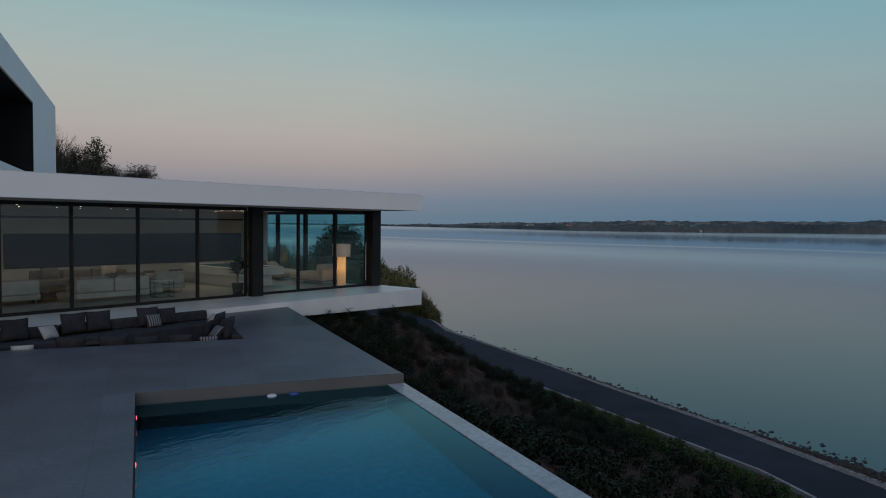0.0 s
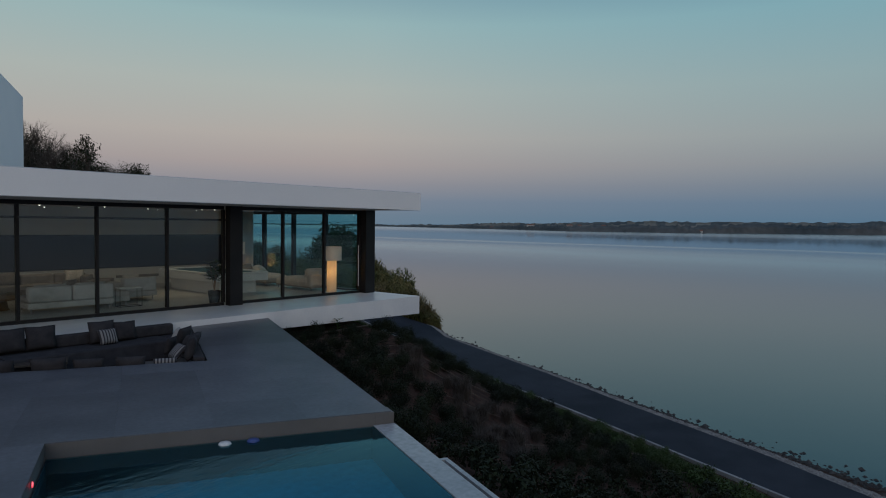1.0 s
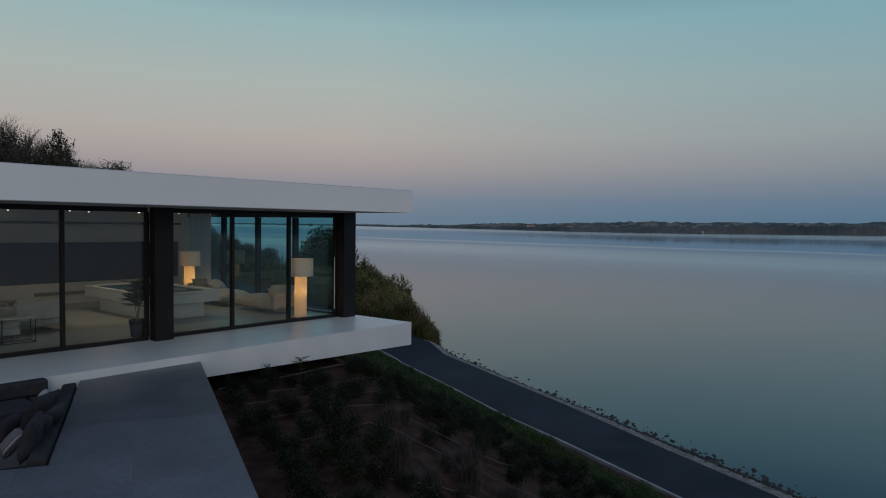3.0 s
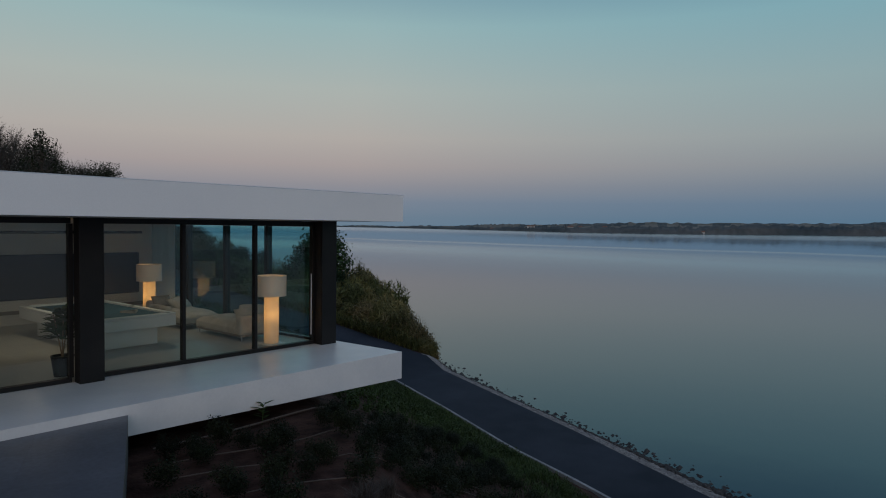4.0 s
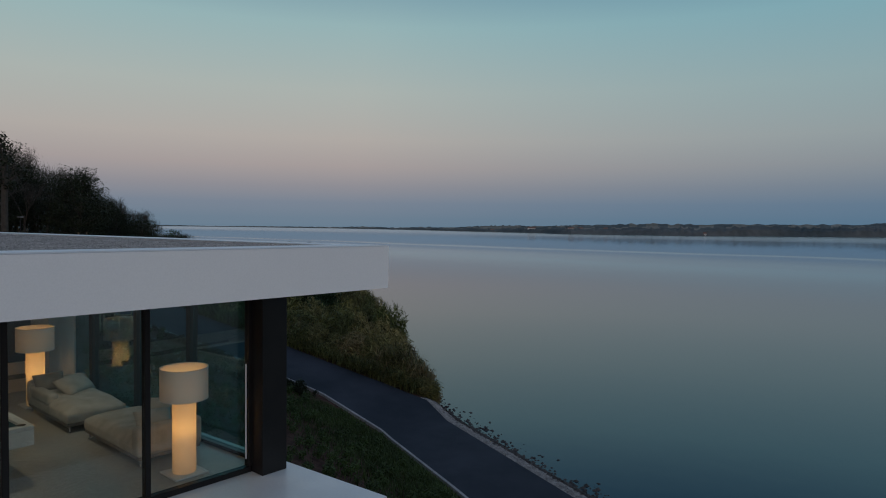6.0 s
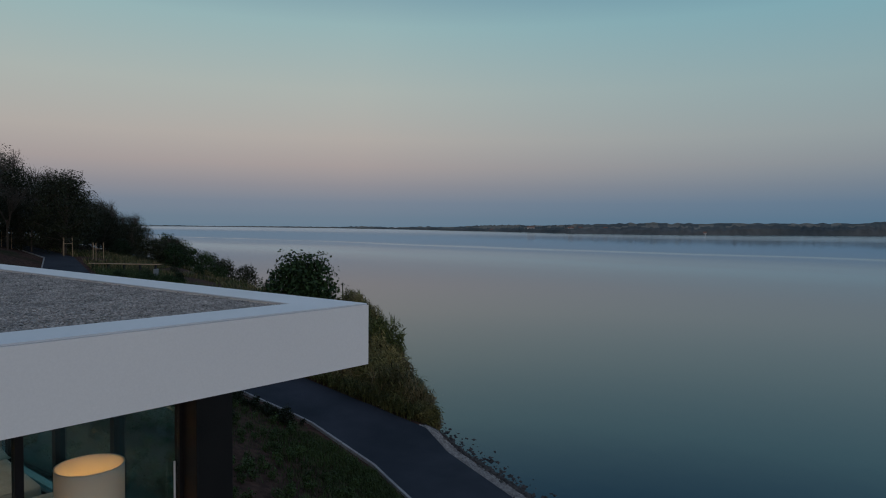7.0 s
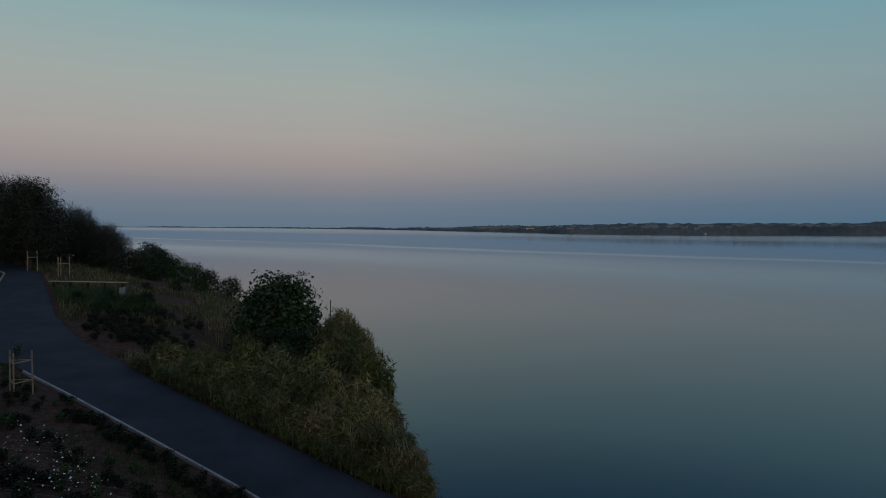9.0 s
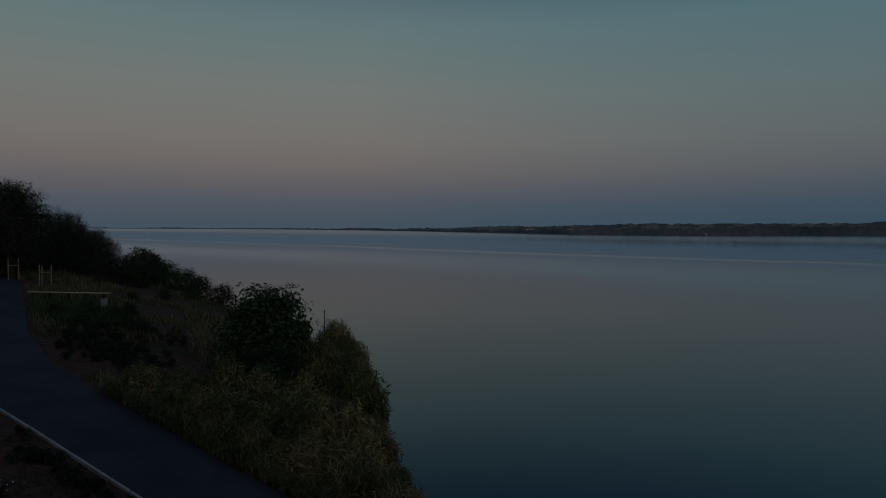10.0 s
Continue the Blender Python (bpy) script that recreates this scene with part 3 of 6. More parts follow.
tagged(mesh_ob("wall_panel", bm, M["dark_panel"]), "long dark blue-grey panel with rounded corners on the wall", "wall panel")

# ---- the house: upper volume ----
UA = Vector((10.72, 34.1))
UN = Vector((TU.y, -TU.x))        # outwards, to the lake


def up(u, n):
    p = UA + u * TU + n * UN
    return (p.x, p.y)


def up_quad(u0, n0, u1, n1):
    return [up(u0, n0), up(u0, n1), up(u1, n1), up(u1, n0)]


upper = thing("upper_storey", "white upper storey with a deep dark framed opening", "house part", kind="structure")
bm = bmesh.new()
prism(bm, up_quad(-15.2, -9, -14.6, 0), 3.51, 7.7, 0.01)
prism(bm, up_quad(-6.95, -9, 0, 0), 3.51, 7.7, 0.01)
prism(bm, up_quad(-14.6, -9, -6.95, 0), 6.77, 7.7, 0.01)
prism(bm, up_quad(-14.6, -9, -6.95, 0), 3.51, 4.15, 0.01)
part("wall", bm, M["render_white"], upper)
bm = bmesh.new()
prism(bm, up_quad(-14.59, -1.6, -6.96, -1.5), 4.16, 6.76)
part("recess_wall", bm, M["black_metal"], upper, "dark glazed wall deep in the opening")
bm = bmesh.new()
prism(bm, up_quad(-7.0, -1.5, -6.955, 0.002), 4.16, 6.76)
prism(bm, up_quad(-14.59, -1.5, -7.0, 0.002), 6.70, 6.765)
part("reveal_lining", bm, M["black_metal"], upper)
bm = bmesh.new()
for q in (-13.4, -11.4, -9.2):
    prism(bm, up_quad(q, -1.5, q + 0.12, -1.40), 4.16, 6.76)
part("window_frame", bm, M["black_metal"], upper)

# ---- fabrics and furniture materials ----


def fabric(name, dark, light, scale=140):
    f = Mat(name, light, 0.95, spec=0.2)
    w = f.noise(scale, 3)
    c = f.mix(f.colours(f.noise(5, 3), [(0.3, dark), (0.7, light)]), f.colours(w, [(0.3, (0.8, 0.8, 0.8)), (0.7, (1.1, 1.1, 1.1))]), 1.0, "MULTIPLY")
    f.base(f.vary(c, 0.12))
    f.bump(w, 0.3, 0.002)
    return f.m


M["charcoal"] = fabric("charcoal_fabric", (0.025, 0.025, 0.029), (0.042, 0.041, 0.045))
M["charcoal_seat"] = fabric("charcoal_seat_fabric", (0.030, 0.031, 0.038), (0.048, 0.049, 0.057))
M["white_fabric"] = fabric("white_fabric", (0.33, 0.33, 0.325), (0.43, 0.43, 0.42))
M["beige_fabric"] = fabric("beige_fabric", (0.34, 0.30, 0.25), (0.46, 0.41, 0.35))
M["taupe_fabric"] = fabric("taupe_fabric", (0.15, 0.13, 0.11), (0.22, 0.19, 0.16))
k = Mat("striped_fabric", (0.3, 0.3, 0.3), 0.95, spec=0.2)
wv_tex = k.n.new("ShaderNodeTexWave")
wv_tex.inputs["Scale"].default_value = 5.0
k.l.new(k.n.new("ShaderNodeTexCoord").outputs["Object"], wv_tex.inputs["Vector"])
k.base(k.colours(wv_tex.outputs["Fac"], [(0.35, (0.04, 0.042, 0.05)), (0.55, (0.20, 0.20, 0.205))]))
M["striped"] = k.m
M["wood"] = two_scale("oiled_wood", (0.16, 0.10, 0.055), (0.26, 0.17, 0.10), 40, 3, 0.55, 0.2, 0.001).m
M["dark_wood"] = two_scale("dark_wood", (0.030, 0.024, 0.020), (0.055, 0.045, 0.037), 40, 3, 0.6, 0.2, 0.001).m
M["stake_wood"] = two_scale("stake_wood", (0.22, 0.15, 0.09), (0.34, 0.25, 0.16), 40, 4, 0.8, 0.3, 0.002, vary=0.2).m
M["lacquer"] = two_scale("white_lacquer", (0.60, 0.61, 0.60), (0.68, 0.68, 0.66), 40, 1, 0.35).m
M["felt"] = two_scale("blue_felt", (0.013, 0.06, 0.082), (0.019, 0.08, 0.105), 200, 2, 0.95).m
M["chrome"] = two_scale("dark_chrome", (0.25, 0.25, 0.26), (0.35, 0.35, 0.36), 60, 2, 0.25).m
k = Mat("lamp_column_paper", (0.82, 0.76, 0.66), 0.8)
tl = k.n.new("ShaderNodeBsdfTranslucent")
tl.inputs[0].default_value = (0.85, 0.72, 0.52, 1)
mx = k.n.new("ShaderNodeMixShader")
mx.inputs[0].default_value = 0.5
k.l.new(k.p.outputs[0], mx.inputs[1])
k.l.new(tl.outputs[0], mx.inputs[2])
k.l.new(mx.outputs[0], k.n["Material Output"].inputs[0])
k.bump(k.noise(60, 4), 0.2, 0.001)
M["lamp_paper"] = k.m
k = Mat("lamp_shade_linen", (0.86, 0.81, 0.74), 0.85)
tl = k.n.new("ShaderNodeBsdfTranslucent")
tl.inputs[0].default_value = (0.85, 0.76, 0.62, 1)
mx = k.n.new("ShaderNodeMixShader")
mx.inputs[0].default_value = 0.22
k.l.new(k.p.outputs[0], mx.inputs[1])
k.l.new(tl.outputs[0], mx.inputs[2])
k.l.new(mx.outputs[0], k.n["Material Output"].inputs[0])
k.bump(k.noise(120, 3), 0.3, 0.001)
M["lamp_shade"] = k.m


def pillow_mesh(w, h, d, seed, n=10):
    """A soft square cushion with pinched corners, standing in x-z."""
    bm = bmesh.new()
    rng = random.Random(seed)
    grid = {}
    for side in (1, -1):
        for i in range(n + 1):
            for j in range(n + 1):
                a, b = 2 * i / n - 1, 2 * j / n - 1
                edge = i in (0, n) or j in (0, n)
                if side == -1 and edge:
                    grid[(side, i, j)] = grid[(1, i, j)]
                    continue
                puff = (max(0, 1 - abs(a) ** 2.6) * max(0, 1 - abs(b) ** 2.6)) ** 0.45
                pinch = 1 - 0.06 * (1 - min(abs(a), abs(b))) * max(abs(a), abs(b)) ** 4
                wob = 0.08 * noise.noise((a * 2 + seed * 7.1, b * 2, side))
                grid[(side, i, j)] = bm.verts.new((a * w / 2 * pinch, side * d / 2 * puff * (1 + wob), h / 2 + b * h / 2 * pinch))
    for side in (1, -1):
        for i in range(n):
            for j in range(n):
                q = [grid[(side, i, j)], grid[(side, i + 1, j)], grid[(side, i + 1, j + 1)], grid[(side, i, j + 1)]]
                bm.faces.new(q if side == -1 else list(reversed(q)))
    bmesh.ops.recalc_face_normals(bm, faces=bm.faces[:])
    return bm


# ---- lounge pit ----
PF = -0.66
bm = bmesh.new()
pit_poly = clip(quad(PIT_U - 0.01, PIT_L - 0.01, 19, PIT_V + 0.01), *deck_line)
prism(bm, pit_poly, PF - 0.2, PF)
structure("pit_floor", bm, M["tile_edge"], "sunken stone floor of the lounge pit", "floor")


def seat_block(name, poly, z0, z1, mat, label, group=""):
    ob = mesh_ob(name, prism(bmesh.new(), poly, z0, z1, 0.035), mat)
    return tagged(ob, label, "bench seat", group)


def clip_deck(poly, off):
    return clip(poly, (0, DECK_Y - off), (0, -1))


# Seat cushions: back run in three lengths, right run, front run in three lengths.
xs = [-1.6, 2.0, 5.6, 9.05]
for a, b in zip(xs, xs[1:]):
    seat_block("bench_cushion", [(a + 0.01, 17.45), (b - 0.01, 17.45), (b - 0.01, DECK_Y - 0.03), (a + 0.01, DECK_Y - 0.03)], PF, -0.24, M["charcoal_seat"], "charcoal fabric bench seat built into the sunken pit", "pit bench seats")
right = clip_deck(quad(PIT_U + 0.9, PIT_V - 0.85, 14, PIT_V - 0.02), 0.02)
seat_block("bench_cushion", clip(right, (9.08, 0), (1, 0)), PF, -0.25, M["charcoal_seat"], "charcoal fabric end seat of the sunken lounge", "pit bench seats")
vs = [PIT_V - 0.02, PIT_V - 3.0, PIT_V - 6.0, PIT_V - 9.0]
for a, b in zip(vs, vs[1:]):
    seat_block("bench_cushion", quad(PIT_U + 0.02, b + 0.01, PIT_U + 0.88, a - 0.01), PF, -0.42, M["charcoal_seat"], "charcoal fabric bench seat built into the sunken pit", "pit bench seats")
# Low back rolls along the deck face and the end.
for a, b in ((-1.6, 2.0), (2.0, 5.6), (5.6, 9.4)):
    bm = new_box(a + 0.02, DECK_Y - 0.24, -0.238, b - 0.02, DECK_Y - 0.035, 0.02, 0.05, 3)
    tagged(mesh_ob("back_bolster", bm, M["charcoal"], None, True), "long charcoal backrest bolster against the deck face", "bolster", "pit bolsters")
bm = prism(bmesh.new(), clip_deck(quad(PIT_U + 0.12, PIT_V - 0.24, 14, PIT_V - 0.03), 0.28), -0.248, -0.10, 0.04)
tagged(mesh_ob("back_bolster", bm, M["charcoal"]), "short charcoal backrest bolster at the pit end", "bolster", "pit bolsters")

PILLOW = {}


def pillow(x, y, z, yaw, lean, size, mat, label, seed):
    key = (size, seed % 3, mat)
    if key not in PILLOW:
        src = pillow_mesh(size[0], size[1], size[2], seed % 3)
        me = bpy.data.meshes.new("cushion")
        src.to_mesh(me)
        src.free()
        me.materials.append(M[mat])
        me.shade_smooth()
        PILLOW[key] = me
    ob = new("cushion", PILLOW[key])
    ob.matrix_basis = pose(x, y, z, lean, 0, yaw)
    return tagged(ob, label, "cushion", "lounge cushions")


BIG, MID, SMALL = (0.58, 0.50, 0.20), (0.52, 0.44, 0.18), (0.42, 0.36, 0.15)
LB = "large charcoal cushion leaning on the pit backrest"
for i, (x, s, c, zz) in enumerate([(4.62, BIG, "charcoal", -0.22), (5.86, BIG, "charcoal", -0.2), (6.42, BIG, "charcoal", -0.2), (7.66, BIG, "charcoal", -0.22), (8.16, MID, "charcoal", -0.22), (3.4, BIG, "charcoal", -0.22), (2.1, BIG, "charcoal", -0.22)]):
    pillow(x, 18.08, zz, 4 * math.sin(i * 2.3), -14, s, c, LB, i)
pillow(7.72, 17.86, -0.23, 8, -24, SMALL, "striped", "small striped grey and white cushion", 2)
pillow(5.30, 17.86, -0.23, 24, -34, SMALL, "white_fabric", "small white cushion lying on the bench", 1)
for i, (u, off, s, c, l) in enumerate([(0.55, 0.33, BIG, "charcoal", "charcoal cushion at the pit end"), (1.05, 0.36, MID, "charcoal", "charcoal cushion at the pit end"), (1.6, 0.35, BIG, "charcoal", "charcoal cushion at the pit end"),
                                        (2.2, 0.36, MID, "charcoal", "charcoal cushion at the pit end"), (2.7, 0.5, SMALL, "white_fabric", "white cushion at the pit end"), (0.75, 0.62, SMALL, "striped", "striped cushion at the pit end"), (1.35, 0.66, SMALL, "charcoal", "small charcoal cushion at the pit end")]):
    q = tp(PIT_U + u + 0.1, PIT_V - off)
    pillow(q[0], q[1], -0.24, 62 + 28 * math.sin(i * 1.7), 16 + 14 * (i % 3), s, c, l, i)
for i, (v, s, c, l) in enumerate([(-0.75, SMALL, "striped", "striped cushion on the front bench"), (-1.35, MID, "charcoal", "charcoal cushion on the front bench"), (-2.05, MID, "charcoal", "charcoal cushion on the front bench"), (-2.7, BIG, "charcoal", "charcoal cushion on the front bench"),
                                  (-3.5, BIG, "charcoal", "charcoal cushion on the front bench"), (-4.4, SMALL, "white_fabric", "white cushion on the front bench"), (-5.1, BIG, "charcoal", "charcoal cushion on the front bench"), (-6.0, BIG, "charcoal", "charcoal cushion on the front bench")]):
    q = tp(PIT_U + 0.22, PIT_V + v)
    pillow(q[0], q[1], -0.40, -28 + 9 * math.sin(i * 3.1), 24, s, c, l, i + 1)
# Low dark table in the pit.
tq = tp(PIT_U + 1.75, PIT_V - 3.2)
pt = thing("pit_table", "low dark wooden table in the lounge pit", "table", m=pose(tq[0], tq[1], PF, 0, 0, -20))
part("tabletop", new_box(-0.65, -0.35, 0.30, 0.65, 0.35, 0.35, 0.012), M["dark_wood"], pt)
for sx_, sy_ in ((-1, -1), (1, -1), (1, 1), (-1, 1)):
    part("leg", new_box(sx_ * 0.6 - 0.03, sy_ * 0.3 - 0.03, 0.0, sx_ * 0.6 + 0.03, sy_ * 0.3 + 0.03, 0.30, 0.005, 1), M["dark_wood"], pt)

# ---- small things on the pool ----
M["float_blue"] = two_scale("float_blue", (0.03, 0.06, 0.20), (0.05, 0.09, 0.28), 30, 4, 0.4).m
for (x, y), c, l in ((tp(-0.14, -2.30), "lacquer", "small white pool float by the wall"), (tp(-0.13, -1.94), "float_blue", "small blue pool float by the wall")):
    bm = lathe(bmesh.new(), [(0.0, -0.03), (0.06, -0.022), (0.085, 0.0), (0.07, 0.022), (0.0, 0.030)], 20)
    ob = mesh_ob("pool_float", bm, M[c], None, True)
    ob.matrix_basis = Matrix.Translation((x, y, WZ + 0.005))
    tagged(ob, l, "pool float", "pool floats")
for u in (-1.15, -3.1):
    q = tp(u, POOL_V + 0.02)
    bm = lathe(bmesh.new(), [(0.0, 0.012), (0.025, 0.010), (0.032, 0.0)], 16)
    ob = mesh_ob("pool_light", bm, M["red_glow"], None, True)
    ob.matrix_basis = Matrix.Translation((q[0], q[1], -0.235)) @ Vector((TU.y, -TU.x, 0)).to_track_quat("Z", "Y").to_matrix().to_4x4()
    tagged(ob, "small round red light in the pool wall", "light", "pool wall lights")

# ---- living hall ----


def floor_lamp(x, y, yaw=0.0):
    t = thing("floor_lamp", "tall paper column lamp with a pale drum shade, glowing warm", "floor lamp", "floor lamps", pose(x, y, 0, 0, 0, yaw))
    part("base", new_box(-0.27, -0.27, 0.0, 0.27, 0.27, 0.025, 0.006), M["lacquer"], t)
    part("column", lathe(bmesh.new(), [(0.172, 0.028), (0.178, 0.04), (0.178, 1.24), (0.168, 1.25)], 40), M["lamp_paper"], t, "translucent warm white column", True)
    shade = part("shade", lathe(bmesh.new(), [(0.355, 1.19), (0.36, 1.195), (0.36, 1.685), (0.355, 1.69), (0.348, 1.685), (0.348, 1.195), (0.355, 1.19)], 48), M["lamp_shade"], t, "pale drum shade open at the top", True)
    for zz in (1.194, 1.686):
        part("rim", lathe(bmesh.new(), [(0.361, zz - 0.006), (0.364, zz - 0.006), (0.364, zz + 0.006), (0.361, zz + 0.006)], 48), M["lacquer"], shade, "thin pale rim", True)
    return t


LAMPS = [(17.00, 21.47), (16.72, 27.48)]
for lx, ly in LAMPS:
    floor_lamp(lx, ly)
    for zz, en in ((0.30, 0.35), (0.74, 1.9), (1.05, 0.4), (1.46, 3.0)):
        li = new("lamp_bulb", bpy.data.lights.new("lamp_bulb", "POINT"))
        li.data.energy, li.data.color, li.data.shadow_soft_size = en, (1.0, 0.50, 0.17), 0.04
        li.location = (lx, ly, zz)

SPOTS = [(6.5, 24.6), (7.56, 28.2), (8.67, 27.8), (8.64, 25.4), (9.8, 28.7), (10.8, 28.3), (11.63, 28.75), (10.64, 25.6), (12.78, 27.1), (13.9, 28.7), (15.3, 28.2), (14.45, 26.2), (14.6, 25.5), (14.95, 25.5), (16.6, 28.0), (5.2, 28.2), (4.4, 25.4)]
for x, y in SPOTS:
    s = thing("ceiling_spot", "small ceiling spotlight, switched on", "ceiling light", "ceiling spots", pose(x, y, 3.04))
    ring = part("ring", lathe(bmesh.new(), [(0.034, 0.0), (0.042, 0.0), (0.042, -0.030), (0.034, -0.030)], 20), M["lacquer"], s)
    part("lens", lathe(bmesh.new(), [(0.0, -0.048), (0.016, -0.044), (0.026, -0.034), (0.030, -0.022)], 16), M["spot_glow"], ring, "glowing lens", True)
for x, y, watts in ((5.0, 26.6, 32), (9.3, 26.2, 52), (13.0, 25.0, 78), (16.0, 24.9, 54)):
    li = new("spot_beam", bpy.data.lights.new("spot_beam", "SPOT"))
    li.data.energy, li.data.color, li.data.spot_size, li.data.spot_blend, li.data.shadow_soft_size = watts, (1.0, 0.82, 0.62), radians(150), 1.0, 0.06
    li.location = (x, y, 2.98)

bm = new_box(5.0, BACK_Y - 0.02, 2.60, 17.2, BACK_Y - 0.002, 2.68)
structure("trim", bm, M["black_metal"], "thin black shadow line high on the beige wall", "trim")
bm = new_box(12.4, BACK_Y - 0.05, 0.30, 17.3, BACK_Y - 0.002, 0.40)
structure("baseboard", bm, M["taupe_fabric"], "dark horizontal ledge low on the beige wall", "ledge")
bm = bmesh.new()
k = Mat("sheer_curtain", (0.82, 0.83, 0.82), 0.9)
tl = k.n.new("ShaderNodeBsdfTranslucent")
tl.inputs[0].default_value = (0.86, 0.88, 0.87, 1)
mx = k.n.new("ShaderNodeMixShader")
mx.inputs[0].default_value = 0.30
k.l.new(k.p.outputs[0], mx.inputs[1])
k.l.new(tl.outputs[0], mx.inputs[2])
k.l.new(mx.outputs[0], k.n["Material Output"].inputs[0])
k.bump(k.noise(90, 3), 0.2, 0.001)
fold = [(17.44 - 0.07 * (27.42 + 0.02 * i - 28.0) + 0.035 * math.sin(i * 1.5), 27.42 + 0.02 * i) for i in range(66)]
low, high = ([bm.verts.new((x, y, z)) for x, y in fold] for z in (0.02, 3.02))
for i in range(len(fold) - 1):
    bm.faces.new((low[i], low[i + 1], high[i + 1], high[i]))
bmesh.ops.solidify(bm, geom=bm.faces[:], thickness=0.004)
tagged(mesh_ob("curtain", bm, k.m, None, True), "white folded curtain drawn beside the glass", "curtain")

# Billiard table.
bt = thing("billiard_table", "white lacquered billiard table with dark blue felt", "billiard table", m=pose(14.28, 25.1, 0, 0, 0, 2.5))
BW, BL = 1.05, 1.98
part("body", new_box(-BW, -BL, 0.45, BW, BL, 0.705, 0.02), M["lacquer"], bt)
part("plinth", new_box(-BW + 0.30, -BL + 0.34, 0.0, BW - 0.30, BL - 0.34, 0.45, 0.01), M["lacquer"], bt)
part("felt", new_box(-BW + 0.14, -BL + 0.14, 0.70, BW - 0.14, BL - 0.14, 0.722), M["felt"], bt, "dark blue felt playing surface")
for a, b, c, d in ((-BW, -BL, -BW + 0.14, BL), (BW - 0.14, -BL, BW, BL), (-BW + 0.14, -BL, BW - 0.14, -BL + 0.14), (-BW + 0.14, BL - 0.14, BW - 0.14, BL)):
    part("rail", new_box(a, b, 0.708, c, d, 0.765, 0.012), M["lacquer"], bt)
for px_ in (-BW + 0.14, BW - 0.14):
    for py_ in (-BL + 0.14, 0, BL - 0.14):
        part("pocket", lathe(bmesh.new(), [(0.0, 0.769), (0.06, 0.769), (0.07, 0.763)], 16, px_, py_), M["black_metal"], bt)
rk = mesh_ob("ball_triangle", lathe(bmesh.new(), [(0.22, 0.0), (0.25, 0.0), (0.25, 0.05), (0.22, 0.05), (0.22, 0.0)], 3), M["beige_fabric"])
rk.matrix_basis = pose(14.75, 24.15, 0.724, 0, 0, 30)
tagged(rk, "pale wooden ball triangle lying on the felt", "ball rack")


def sofa(x, y, yaw, length, depth, mat, label, back=True, arms=(1, 1), legs=True, cushions=2, pillows=()):
    t = thing("sofa", label, "sofa", "", pose(x, y, 0, 0, 0, yaw))
    l, d = length / 2, depth / 2
    part("base", new_box(-l, -d, 0.13, l, d, 0.30, 0.04, 3), M[mat], t, smooth=True)
    w = (length - 0.0) / cushions
    for i in range(cushions):
        part("seat", new_box(-l + i * w + 0.01, -d + 0.0, 0.285, -l + (i + 1) * w - 0.01, d - (0.2 if back else 0.02), 0.45, 0.06, 4), M[mat], t, smooth=True)
    if back:
        for i in range(cushions):
            part("backrest", new_box(-l + i * w + 0.01, d - 0.26, 0.30, -l + (i + 1) * w - 0.01, d, 0.74, 0.08, 4), M[mat], t, smooth=True)
    for side, on in zip((-1, 1), arms):
        if on:
            part("armrest", new_box(side * l - (0.24 if side > 0 else 0), -d, 0.13, side * l + (0.24 if side < 0 else 0), d - 0.05, 0.60, 0.06, 4), M[mat], t, smooth=True)
    if legs:
        for ax, ay in ((-l + 0.1, -d + 0.1), (l - 0.1, -d + 0.1), (l - 0.1, d - 0.1), (-l + 0.1, d - 0.1)):
            part("leg", tube(bmesh.new(), (ax, ay, 0.0), (ax, ay, 0.14), 0.015, 0.02, 8), M["chrome"], t)
    c, s = math.cos(radians(yaw)), math.sin(radians(yaw))
    for i, (pxx, pyy, pz, pyaw, size, pm) in enumerate(pillows):
        pillow(x + c * pxx - s * pyy, y + s * pxx + c * pyy, pz, yaw + pyaw, -18, size, pm, {"taupe_fabric": "large taupe cushion resting on the sofa", "beige_fabric": "beige cushion resting on the sofa"}.get(pm, "pale cushion resting on the sofa"), i)
    return t


